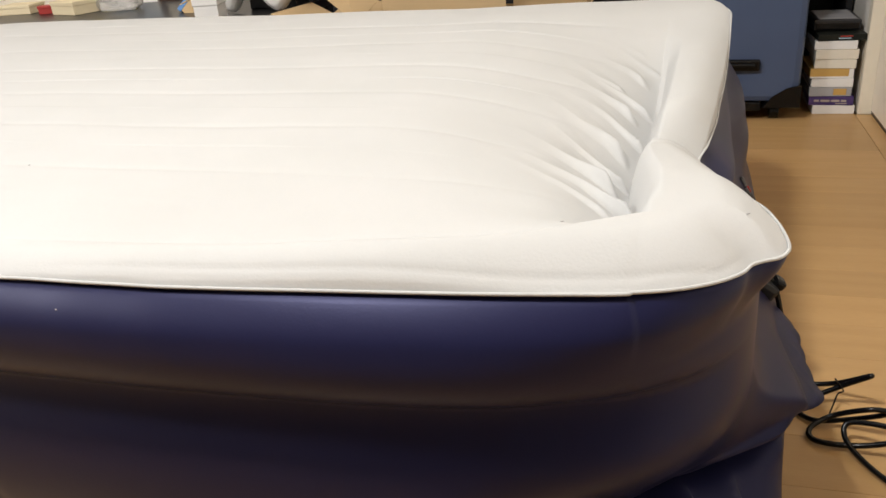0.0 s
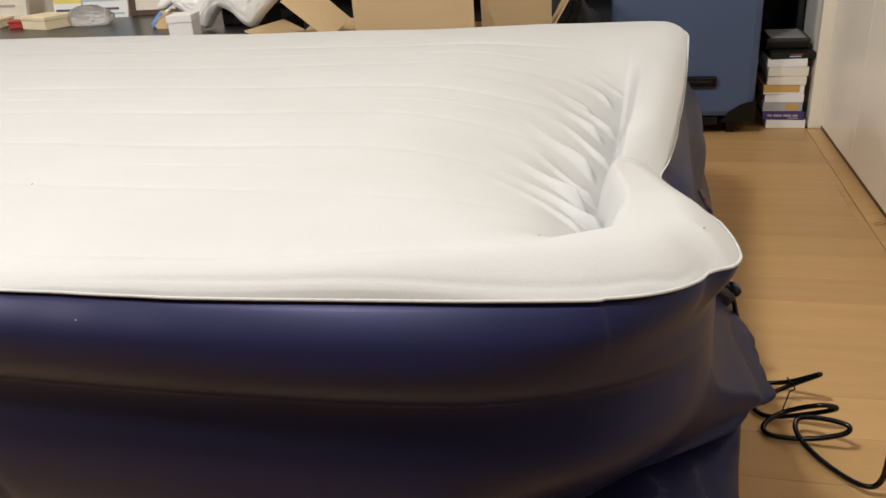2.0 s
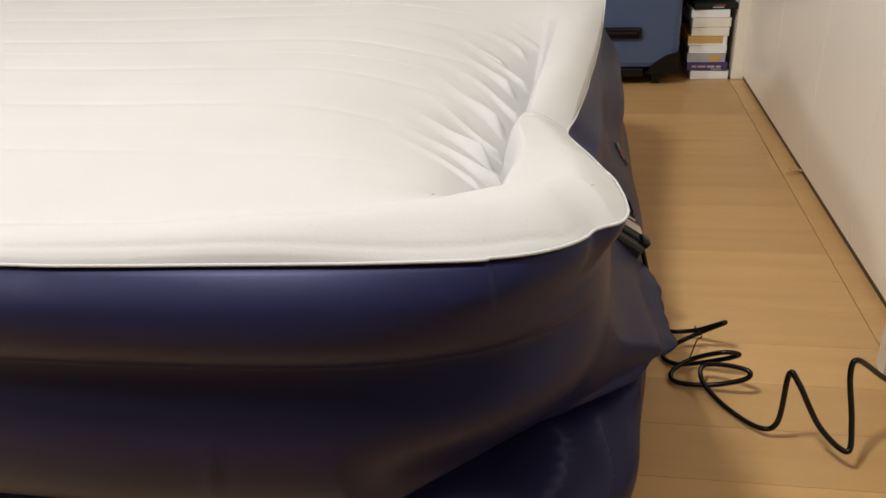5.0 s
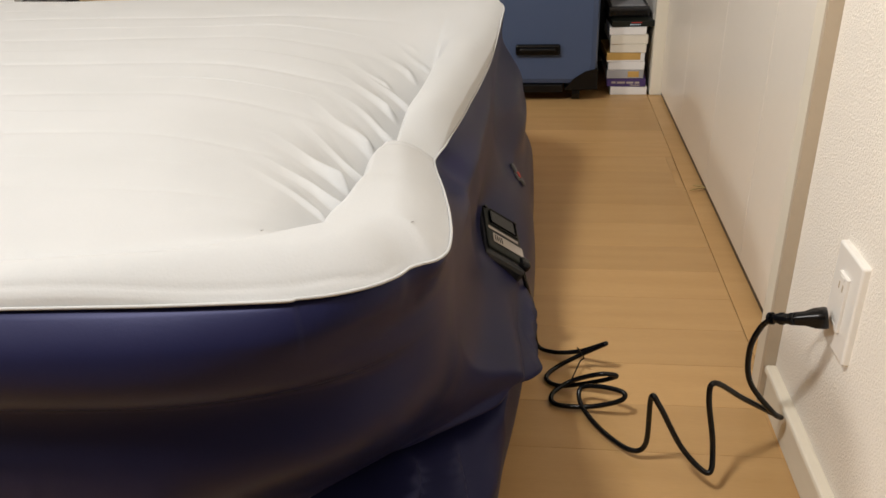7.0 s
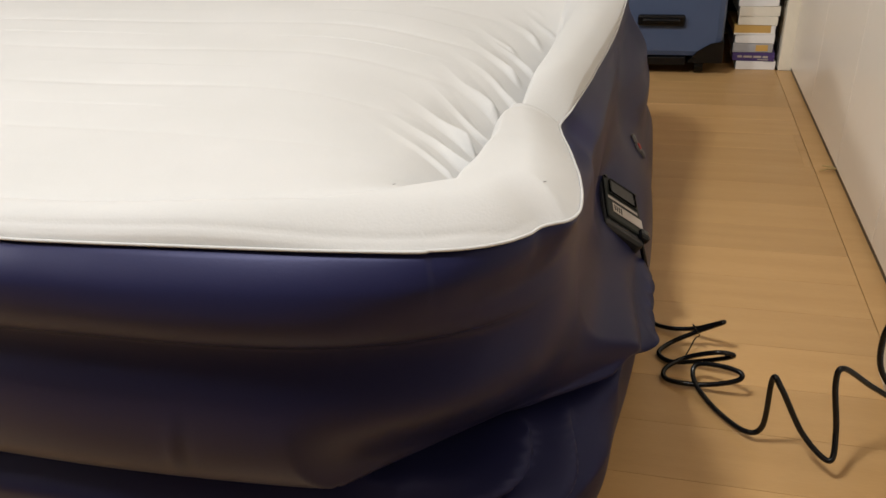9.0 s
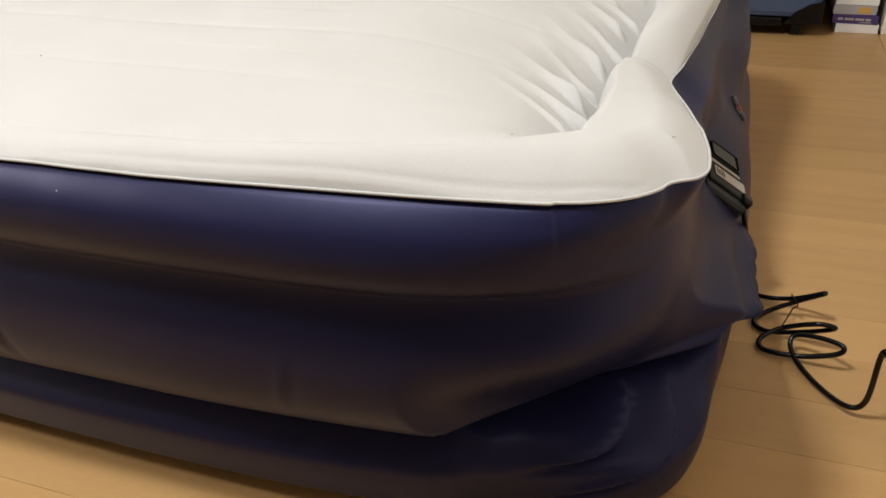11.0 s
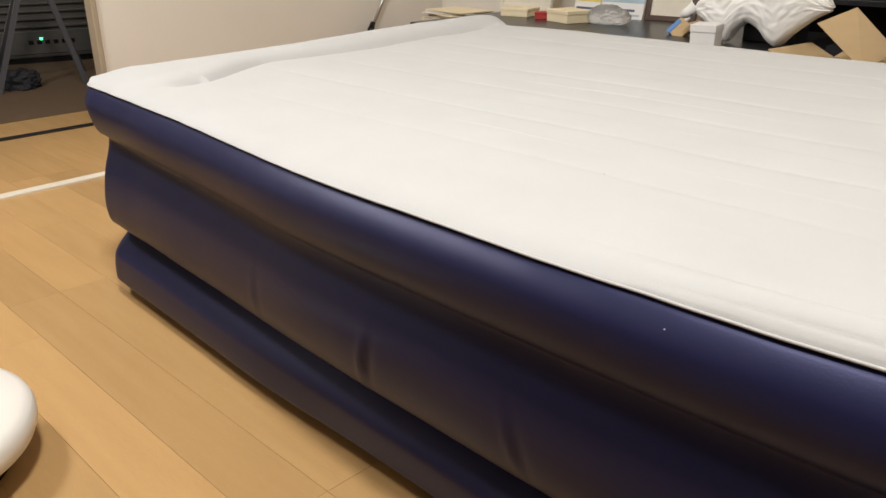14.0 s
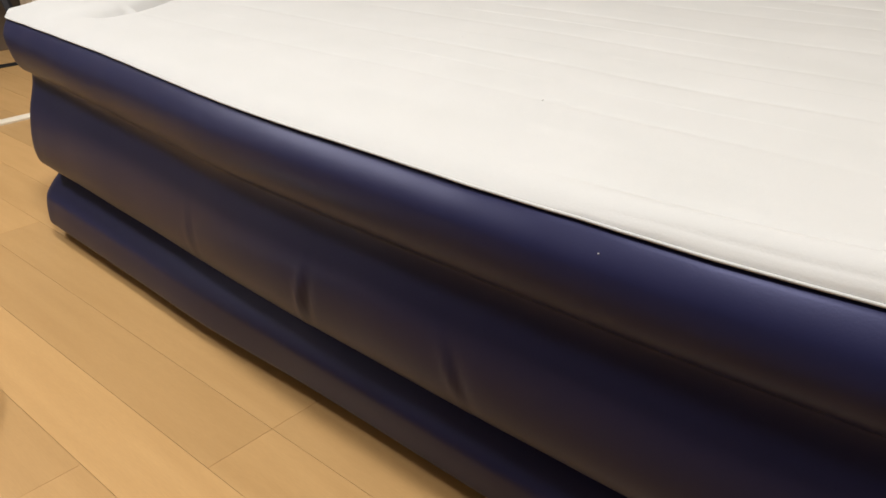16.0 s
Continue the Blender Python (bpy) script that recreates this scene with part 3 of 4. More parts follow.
def side_offset(z, p, n):
    """How far the vinyl stands out from the plan at height z."""
    o = long_side(z)
    head = max(0.0, -n.x)
    o = o * (1 - head) + head_side(z) * head
    if p.y < 0.5:   # the foot stays straight where the top draws back
        o += front_y(p.x) * smooth01(0.30, 0.05, z) * 0.62 * max(-n.y, 0.0) * smooth01(-0.7, -1.0, p.x)
    near = p.y < 0.6 and p.x > -0.5
    if n.x > 0:
        end = smooth01(0.30, 0.99, n.x)
        e = table(END_TABLE, z)
        e *= (0.85 + 0.15 * smooth01(0.08, 0.30, p.y)) * (1 + 0.11 * bell(p.y, 0.66, 0.17))
        e += 0.040 * smooth01(0.78, 1.02, p.y) * smooth01(0.36, 0.27, z) * smooth01(0.15, 0.23, z)
        tuck = 1 - smooth01(0.18, 0.46, p.y)
        e += 0.026 * tuck * bell(z, 0.168, 0.022)
        e -= 0.020 * tuck * smooth01(0.150, 0.120, z)
        e += 0.003 * noise.noise(Vector((p.y * 6.0, z * 5.0, 2.0)))
        e -= 0.022 * bell(p.y, 0.55, 0.10) * bell(z, 0.215, 0.045)      # drawn in round the pump
        e -= 0.008 * bell(p.y, 0.43, 0.05) * smooth01(0.16, 0.26, z) * smooth01(0.43, 0.36, z)
        o = o * (1 - end) + e * end
        if n.y < -0.01:
            o -= 0.030 * (2 * n.x * n.y) ** 2 * smooth01(0.13, 0.08, z)
    if near:
        # the middle tube's lower edge and the tuck under it
        m = n.dot(CHORD)
        if m > 0.2:
            chord = (CHORD_AT - p.dot(CHORD)) / m
            k = smooth01(0.30, 0.156, z) ** 1.6 if z > 0.150 else smooth01(0.082, 0.138, z)
            cut = chord - 0.075 * bell(z, 0.136 + 0.030 * smooth01(0.0, 0.06, p.x), 0.011) * smooth01(-0.24, -0.15, p.x)
            if cut < o:
                o += (cut - o) * k
        # slanting folds between the knee and the floor
        along = (p - Vector((0.0, 0.235, 0))).length
        span = smooth01(0.0, 0.05, along) * smooth01(0.30, 0.18, along) * smooth01(0.05, 0.3, n.x)
        if span > 0 and z < 0.16:
            for drop, amp in ((0.07, 1.5), (0.21, 1.1), (0.38, 0.6)):
                s = z - (0.148 - drop * along)
                o += span * amp * (0.016 * bell(s, 0.005, 0.005) - 0.022 * bell(s, -0.007, 0.005))
    # short upright creases in the middle tube of the long side
    flat = smooth01(-0.75, -0.95, n.y)
    if flat > 0:
        o -= 0.008 * flat * smooth01(-1.25, -0.95, p.x) * smooth01(0.10, 0.03, z)
        add = 0.0025 * noise.noise(Vector((p.x * 5.0, z * 6.0, 1.0)))
        for cx, lean, amp in ((-0.945, 0.22, 0.55), (-0.675, -0.25, 0.28), (-1.20, 0.1, 0.2), (-0.36, 0.2, 0.2)):
            add += amp * (0.0065 * bell(p.x - lean * (z - 0.15), cx, 0.006) - 0.005 * bell(p.x - lean * (z - 0.15), cx + 0.014, 0.007)) * bell(z, 0.212, 0.038)
        o += flat * add
    return o


def bed_side():
    steps = 130
    verts, faces = [], []
    for k in range(steps + 1):
        t = k / steps
        z = SEAM_Z * (1 - t)
        under = smooth01(0.428, 0.36, z)
        for p0, p1, n in zip(OUT, BODY, BODY_N):
            p = p0.lerp(p1, under)
            lift = (seam_z(p.x, p.y) - SEAM_Z) * smooth01(0.25, SEAM_Z, z) - (0.001 if k == 0 else 0.0)
            q = p + n * (side_offset(z, p, n) - (0.001 if k == 0 else 0.0))
            verts.append((q.x, q.y, z + lift))
    for k in range(steps):
        for i in range(NP):
            j = (i + 1) % NP
            faces.append((k * NP + j, k * NP + i, (k + 1) * NP + i, (k + 1) * NP + j))
    faces.append([steps * NP + i for i in range(NP)])
    me = bpy.data.meshes.new("side_wall")
    me.from_pydata(verts, [], faces)
    me.update()
    b = bmesh.new()
    b.from_mesh(me)
    bpy.data.meshes.remove(me)
    bmesh.ops.recalc_face_normals(b, faces=b.faces)
    return b


bed = thing("air_bed", (0, 0, 0), "inflated navy vinyl air bed with white flocked top on floor", "air bed")
part("sleeping_surface", bed_top(), M_FLOCK, bed, "white flocked top, creased at the pump end", smooth=True)
part("side_wall", bed_side(), M_VINYL, bed, "navy blue vinyl sides in three stacked tubes", smooth=True)
part("welt", tube([p + n * 0.001 + Vector((0, 0, seam_z(p.x, p.y) + 0.001)) for p, n in zip(OUT, NRM)], 0.0014, 6, closed=True), M_FLOCK, bed, "white welted rim", smooth=True)


def end_surface(y, z):
    """A point of the pump end at the given y and height, with the outward normal there."""
    i = min((k for k in range(NP) if BODY_N[k].x > 0.9), key=lambda k: abs(BODY[k].y - y))

    def at_(zz):
        return BODY[i] + BODY_N[i] * side_offset(zz, BODY[i], BODY_N[i]) + Vector((0, 0, zz))
    up = (at_(z + 0.01) - at_(z - 0.01)).normalized()
    along = Vector((0, 1, 0))
    nrm = along.cross(up).normalized()
    if nrm.x < 0:
        nrm = -nrm
    return at_(z), Matrix((along, up, nrm)).transposed().to_4x4()


def pump():
    along, slope = Vector((-0.14, 0.98, 0.105)).normalized(), Vector((-0.80, -0.18, 0.60))
    slope = (slope - along * slope.dot(along)).normalized()
    m = Matrix.Translation((0.027, 0.550, 0.186)) @ Matrix((along, slope, along.cross(slope))).transposed().to_4x4()
    h = part("pump", moved(box(-0.070, 0.066, -0.038, 0.036, -0.05, 0.010, 0.007), m), M_PUMP, bed, "black built-in pump with a dark storage recess", smooth=False)
    part("bezel", moved(box(-0.056, 0.062, -0.034, 0.033, 0.009, 0.014, 0.003), m), M_SMOKE, h, "smoky dark cover frame")
    part("recess", moved(box(0.012, 0.052, -0.026, 0.024, 0.0142, 0.017, 0.004), m), M_BLACK, h, "black storage recess")
    part("recess_rim", moved(box(0.008, 0.0105, -0.028, 0.026, 0.0142, 0.0165, 0.0008), m), M_SMOKE, h)
    part("label_strip", moved(box(-0.006, 0.001, -0.027, 0.029, 0.0144, 0.0152), m), M_LABEL, h, "pale grey strip")
    part("label_plate", moved(box(-0.038, -0.014, -0.033, 0.022, 0.0144, 0.0152), m), M_LABEL, h, "pinkish grey printed plate")
    for k in range(4):
        part("print_bar", moved(box(-0.034, -0.019, 0.006 + k * 0.004, 0.0075 + k * 0.004, 0.0154, 0.0158), m), M_BLACK, h)
    for sy in (-0.029, 0.029):
        part("screw", moved(tube([(0.056, sy, 0.0135), (0.056, sy, 0.0165)], 0.0028, 10), m), M_BLACK, h)
    part("cord_grommet", moved(box(-0.062, -0.042, -0.042, -0.024, 0.005, 0.020, 0.005), m), M_BLACK, h)
    return m


PUMP_M = pump()
c, m = end_surface(0.835, 0.178)
m = Matrix.Translation(c) @ m
b0 = part("valve_badge", moved(box(-0.011, 0.011, -0.008, 0.008, -0.002, 0.004, 0.003), m), M_BADGE, bed, "small dark grey badge with a red mark")
for k in (-1, 1):
    part("wing", moved(box(-0.006, 0.006, k * 0.016 - 0.009, k * 0.016 + 0.009, -0.002, 0.0055, 0.003), m @ pose(0, 0, 0, 0, 0, -12 * k)), M_BADGE, b0)
part("red_mark", moved(tube([(0, 0, 0.003), (0, 0, 0.0058)], 0.0062, 14), m), M_RED, b0, "round red button")

# stray specks of dark lint on the top
for k, (sx, sy) in enumerate(((-0.021, 0.062), (-0.75, 0.154), (-1.04, 0.358), (-0.161, 0.082))):
    lint = mesh_object("lint", box(-0.0016, 0.0016, -0.0004, 0.0004, 0, 0.0006, 0.0002), M_GREY)
    lint.matrix_world = pose(sx, sy, top_height(sx, sy) + 0.0006, 0, 0, 35 + 60 * k)
    tagged(lint, "tiny dark lint fibre lying on the white bed top", "lint", "lint on the bed")

fleck = mesh_object("lint", box(-0.0006, 0.0006, -0.0004, 0.0004, -0.0005, 0.0005, 0.0002), M_WHITE)
i = min(range(300), key=lambda k: abs(BODY[k].x + 0.53))
fleck.location = OUT[i].lerp(BODY[i], smooth01(0.428, 0.36, 0.408)) + BODY_N[i] * (side_offset(0.408, BODY[i], BODY_N[i]) + 0.0004) + Vector((0, 0, 0.408))
tagged(fleck, "tiny white lint fleck clinging to the navy vinyl side", "lint")

# ---- power cord, plug and socket ----
LEAD = [(0.066, 0.497, 0.162), (0.076, 0.498, 0.12), (0.084, 0.514, 0.06), (0.091, 0.529, 0.012), (0.118, 0.518, 0.008), (0.157, 0.506, 0.02), (0.192, 0.477, 0.055),
        (0.160, 0.485, 0.03), (0.122, 0.480, 0.008), (0.104, 0.452, 0.006), (0.125, 0.434, 0.006), (0.174, 0.428, 0.02), (0.203, 0.416, 0.04), (0.180, 0.413, 0.045),
        (0.141, 0.428, 0.02), (0.113, 0.412, 0.008), (0.118, 0.390, 0.006), (0.164, 0.380, 0.012), (0.205, 0.373, 0.03), (0.209, 0.379, 0.04), (0.179, 0.397, 0.035),
        (0.153, 0.405, 0.025), (0.153, 0.383, 0.012), (0.177, 0.337, 0.008), (0.211, 0.294, 0.012)]
TAIL = [(0.230, 0.286, 0.03), (0.228, 0.270, 0.115), (0.238, 0.260, 0.11), (0.270, 0.255, 0.05), (0.300, 0.237, 0.03), (0.305, 0.256, 0.06), (0.296, 0.268, 0.12),
        (0.302, 0.272, 0.14), (0.344, 0.298, 0.10), (0.384, 0.318, 0.066), (0.4035, 0.322, 0.053), (0.388, 0.310, 0.070), (0.352, 0.304, 0.12), (0.344, 0.301, 0.17),
        (0.350, 0.293, 0.208), (0.356, 0.275, 0.231), (0.363, 0.262, 0.240)]
cord = thing("power_cord", (0.10, 0.53, 0), "black rubber power cord lying loosely coiled on the floor", "power cord")
inv = cord.matrix_world.inverted()
part("cable", moved(tube(smooth_path(LEAD + TAIL, 10), 0.0036, 8), inv), M_BLACK, cord, smooth=True)
tie = smooth_path([(0.155, 0.494, 0.030), (0.150, 0.482, 0.042), (0.160, 0.474, 0.030), (0.156, 0.483, 0.018), (0.148, 0.464, 0.012), (0.140, 0.446, 0.004)], 6)
part("twist_tie", moved(tube(tie, 0.0011, 5), inv), M_BLACK, cord, "thin black wire tie", smooth=True)
strain = [(0.355, 0.274, 0.232), (0.360, 0.266, 0.2375), (0.366, 0.259, 0.2415), (0.372, 0.2545, 0.2445)]
part("strain_relief", moved(tube(strain, [0.0055, 0.006, 0.006, 0.0075], 10), inv), M_BLACK, cord, smooth=True)
for k in range(3):
    c0 = Vector((0.353, 0.2775, 0.2300)).lerp(Vector((0.369, 0.2565, 0.2430)), k / 2)
    part("strain_rib", moved(tube([c0, c0 + Vector((0.0022, -0.0029, 0.0018))], 0.0072, 12), inv), M_BLACK, cord)
axis = Vector((0.030, -0.006, 0.006)).normalized()
side = axis.cross(Vector((0, 0, 1))).normalized()
body = bmesh.new()
loops = []
for s, w, h_ in ((0.0, 0.007, 0.0065), (0.006, 0.0085, 0.0075), (0.014, 0.0085, 0.0085), (0.024, 0.0125, 0.0115), (0.034, 0.0135, 0.0125), (0.037, 0.0125, 0.0115)):
    c0 = Vector((0.369, 0.2565, 0.2430)) + axis * s
    up_ = side.cross(axis)
    loops.append([body.verts.new(c0 + side * (0.86 * w * math.copysign(abs(math.cos(a)) ** 0.55, math.cos(a))) + up_ * (0.86 * h_ * math.copysign(abs(math.sin(a)) ** 0.55, math.sin(a)))) for a in [q * math.pi / 8 for q in range(16)]])
for q, r_ in zip(loops, loops[1:]):
    for k in range(16):
        body.faces.new((q[k], q[(k + 1) % 16], r_[(k + 1) % 16], r_[k]))
body.faces.new(loops[0])
body.faces.new(loops[-1][::-1])
bmesh.ops.recalc_face_normals(body, faces=body.faces)
part("plug", moved(body, inv), M_BLACK, cord, "black moulded plug in the socket", smooth=True)

socket = thing("wall_socket", (EAST, 0.246, 0.272), "white two-gang wall socket plate with a plug in it", "socket")
part("plate", box(-0.008, 0.003, -0.035, 0.035, -0.06, 0.06, 0.003, 3), M_PLATE, socket)
part("insert", box(-0.0115, -0.007, -0.0125, 0.0125, -0.032, 0.034, 0.001), M_PLATE, socket)
for k in (-1, 1):
    part("slot", box(-0.0120, -0.0114, k * 0.005 - 0.001, k * 0.005 + 0.001, 0.016, 0.024), M_EDGE, socket)
for k in (-0.026, 0.030):
    part("lug", box(-0.0122, -0.0112, -0.006, 0.006, k - 0.002, k + 0.002, 0.0006), M_PLATE, socket)

# ---- suitcase ----
case = thing("suitcase", (0.052, 1.876, 0), "large slate-blue hard suitcase with a black handle standing upright", "suitcase")


def rounded_slab(w, h, d, r, seg=6, edge=0.012):
    """A rounded rectangle in x-z, with depth d in y and softened rims."""
    b = bmesh.new()
    ring = []
    for cx, cz, a0 in ((w / 2 - r, h / 2 - r, 0), (-w / 2 + r, h / 2 - r, 90), (-w / 2 + r, -h / 2 + r, 180), (w / 2 - r, -h / 2 + r, 270)):
        for k in range(seg + 1):
            a = radians(a0 + 90 * k / seg)
            ring.append((cx + r * math.cos(a), cz + r * math.sin(a)))
    lay = [(0.0, edge), (edge * 0.3, edge * 0.3), (edge, 0.0), (d - edge, 0.0), (d - edge * 0.3, edge * 0.3), (d, edge)]
    rows = []
    for y, ins in lay:
        fx, fz = (w / 2 - ins) / (w / 2), (h / 2 - ins) / (h / 2)
        rows.append([b.verts.new((x * fx, y, z * fz)) for x, z in ring])
    n = len(ring)
    for q, r_ in zip(rows, rows[1:]):
        for k in range(n):
            b.faces.new((q[k], q[(k + 1) % n], r_[(k + 1) % n], r_[k]))
    b.faces.new(rows[0])
    b.faces.new(rows[-1][::-1])
    bmesh.ops.recalc_face_normals(b, faces=b.faces)
    return b


shell = part("shell", moved(rounded_slab(0.42, 0.66, 0.26, 0.05, 6, 0.02), pose(0, 0, 0.385)), M_CASE, case, smooth=False)
part("base_strip", box(-0.18, 0.11, 0.004, 0.25, 0.030, 0.056, 0.004), M_BLACK, case)
h = part("handle", box(-0.035, 0.098, -0.016, 0.002, 0.149, 0.181, 0.006), M_BLACK, case, "black recessed side handle")
part("grip", box(-0.022, 0.085, -0.024, -0.012, 0.159, 0.172, 0.005), M_BLACK, h)
for sx in (-0.15, 0.15):
    for sy in (0.045, 0.215):
        w = part("castor", moved(tube([(-0.012, 0, 0), (0.012, 0, 0)], 0.022, 14), pose(sx, sy, 0.022)), M_BLACK, case)
        part("fork", box(sx - 0.018, sx + 0.018, sy - 0.02, sy + 0.02, 0.03, 0.062, 0.005), M_BLACK, w)
for sx in (-1, 1):
    bm = bmesh.new()
    cs = [(sx * 0.213, 0.042), (sx * 0.213, 0.105), (sx * 0.175, 0.098), (sx * 0.14, 0.075), (sx * 0.115, 0.042)]
    lo = [bm.verts.new((x, -0.004, z)) for x, z in cs]
    hi = [bm.verts.new((x, 0.262, z)) for x, z in cs]
    bm.faces.new(lo)
    bm.faces.new(hi[::-1])
    for k in range(5):
        bm.faces.new((lo[k], lo[(k + 1) % 5], hi[(k + 1) % 5], hi[k]))
    bmesh.ops.recalc_face_normals(bm, faces=bm.faces)
    part("corner_guard", bm, M_BLACK, case, "black plastic corner guard")

# ---- stack of boxed tapes beside the suitcase ----
STACK = [  # width, thickness, shift in x, turn, material, label
    (0.112, 0.026, 0.376, 1, M_WHITE, "white boxed video tape at the foot of a stack"),
    (0.118, 0.026, 0.367, -2, M_PURPLE, "violet boxed video tape with pale lettering in a stack"),
    (0.112, 0.027, 0.362, 1, M_SILVER, "grey boxed video tape with an ochre patch in a stack"),
    (0.110, 0.026, 0.364, -1, M_WHITE, "white boxed video tape in a stack"),
    (0.114, 0.027, 0.360, 2, M_ORANGE, "brown and white boxed video tape in a stack"),
    (0.108, 0.026, 0.366, -3, M_CREAM, "cream boxed video tape in a stack"),
    (0.112, 0.028, 0.368, 2, M_CREAM, "cream boxed video tape with a small mark in a stack"),
    (0.110, 0.024, 0.362, -1, M_WHITE, "white boxed video tape near the top of a stack"),
    (0.126, 0.018, 0.376, 3, M_SMOKE, "dark boxed tape with red and green marks on a stack"),
]
zz = 0.0
for w, tk, sx, tr, mat, lab in STACK:
    tape = thing("video_tape_box", (sx - 0.008, 1.960, zz + 0.0004), lab, "video tape", "stack of tapes", turn=tr)
    part("sleeve", box(-w / 2, w / 2, 0, 0.19, 0, tk - 0.0008, 0.0012), mat, tape)
    if mat is M_PURPLE:
        for a, b_ in ((-0.045, -0.032), (-0.028, -0.004), (0.0, 0.022), (0.026, 0.040)):
            part("lettering", box(a, b_, -0.0012, 0.0006, 0.010, 0.016), M_LABEL, tape, "pale unreadable lettering")
        part("lettering", box(0.012, 0.042, -0.0012, 0.0006, 0.004, 0.0065), M_LABEL, tape)
    if mat is M_SILVER:
        part("patch", box(0.008, 0.042, -0.0012, 0.0006, 0.004, 0.022), M_ORANGE, tape, "ochre patch")
    if mat is M_ORANGE:
        part("band", box(-w / 2, w / 2, -0.0012, 0.0006, 0.0, 0.0045), M_WHITE, tape, "white edge band")
        part("band", box(w / 2 - 0.012, w / 2, -0.0014, 0.0006, 0.0, tk - 0.001), M_WHITE, tape)
    if mat is M_SMOKE:
        part("mark", box(-0.006, 0.026, -0.0012, 0.0006, 0.011, 0.0135), M_RED, tape, "small red mark")
        part("mark", box(-0.010, 0.022, -0.0012, 0.0006, 0.005, 0.008), M_SKY, tape, "small green mark")
    zz += tk
disc = thing("media_player", (0.358, 1.975, zz + 0.0005), "flat black media player lying on the tape stack", "media player")
part("case", box(-0.062, 0.062, 0.03, 0.20, 0.002, 0.032, 0.004), M_DARK, disc)
part("front_panel", box(-0.056, 0.056, 0.028, 0.031, 0.006, 0.022, 0.001), M_BLACK, disc)
part("top_plate", box(-0.05, 0.05, 0.04, 0.19, 0.0322, 0.0345, 0.001), M_SILVER, disc)

# ---- black shelving behind ----
rack = thing("black_rack", (0, 2.185, 0), "low black open rack against the back wall, half full", "rack")
for sx in (-1.45, -0.72, -0.05, 0.415):
    part("side_panel", box(sx - 0.010, sx + 0.008, 0, 0.22, 0, 0.9, 0.002), M_DARK, rack)
for z in (0.05, 0.46, 0.88):
    part("shelf", box(-1.44, 0.405, 0.002, 0.218, z, z + 0.018, 0.002), M_DARK, rack)
part("back_panel", box(-1.44, 0.405, 0.219, 0.226, 0.0, 0.9), M_SHADE, rack)

# ---- low black table with clutter ----
TABLE_Z = 0.370
desk = thing("low_table", (-1.871, 1.50, 0), "low black table crowded with papers, boxes and bags", "table")
part("tabletop", box(-0.65, 0.65, 0, 0.70, TABLE_Z - 0.03, TABLE_Z, 0.004), M_DARK, desk)
for sx in (-0.60, 0.60):
    for sy in (0.05, 0.65):
        part("leg", box(sx - 0.025, sx + 0.025, sy - 0.025, sy + 0.025, 0, TABLE_Z - 0.031, 0.003), M_DARK, desk)


def framed(name, at_place, w, h, frame_mat, label, lean=-10, turn=0.0, border=0.02, inner=M_CREAM, bars=False):
    f = thing(name, at_place, label, "picture frame", turn=turn)
    m = pose(0, 0, 0, lean)
    for a in (box(-w / 2, w / 2, 0, 0.016, 0, border, 0.002), box(-w / 2, w / 2, 0, 0.016, h - border, h, 0.002),
              box(-w / 2, -w / 2 + border, 0.001, 0.015, border, h - border), box(w / 2 - border, w / 2, 0.001, 0.015, border, h - border)):
        part("frame_bar", moved(a, m), frame_mat, f)
    part("sheet", moved(box(-w / 2 + border, w / 2 - border, 0.008, 0.012, border, h - border), m), inner, f, "cream printed sheet")
    if bars:
        for k in range(3):
            part("print_bar", moved(box(-w * 0.3, w * 0.3 - 0.03 * k, 0.0062, 0.0078, h * 0.22 + k * 0.03, h * 0.22 + k * 0.03 + 0.009), m), M_LABEL, f)
    return f


def card_stand(at_place, w, h, upper, label, turn=0.0):
    f = thing("display_card", at_place, label, "card", "cards on the table", turn=turn)
    m = pose(0, 0, 0, -14)
    part("sheet", moved(box(-w / 2, w / 2, 0, 0.004, 0.0, h), m), M_WHITE, f, "white lower part")
    part("picture", moved(box(-w / 2, w / 2, -0.0012, 0.001, h * 0.28, h), m), upper, f, "coloured picture")
    part("print_bar", moved(box(-w * 0.4, w * 0.30, -0.0014, 0.0008, h * 0.13, h * 0.17), m), M_INK, f)
    part("print_bar", moved(box(-w * 0.1, w * 0.42, -0.0014, 0.0008, h * 0.05, h * 0.08), m), M_SKY, f)
    return f


framed("certificate_frame", (-2.49, 2.13, TABLE_Z), 0.30, 0.22, M_CREAM, "cream framed certificate standing on the low table", turn=-6, bars=True)
framed("certificate_frame", (-1.81, 2.14, TABLE_Z), 0.20, 0.26, M_FRAME, "dark brown wooden frame with a cream sheet", turn=4)
card_stand((-2.16, 2.11, TABLE_Z), 0.125, 0.20, M_YELLOW, "white leaflet with a yellow picture standing on the table", -4)
card_stand((-2.00, 2.115, TABLE_Z), 0.18, 0.21, M_SKY, "white leaflet with a bluish picture standing on the table", 3)


def small_carton(at_place, w, d, h, mat, label, turn=0.0, name="small_carton"):
    f = thing(name, at_place, label, "carton", "cartons on the table", turn=turn)
    part("carton_body", box(-w / 2, w / 2, 0, d, 0, h, 0.002), mat, f)
    part("lid_edge", box(-w / 2 - 0.002, w / 2 + 0.002, -0.002, d + 0.002, h * 0.72, h + 0.002, 0.002), mat, f)
    return f


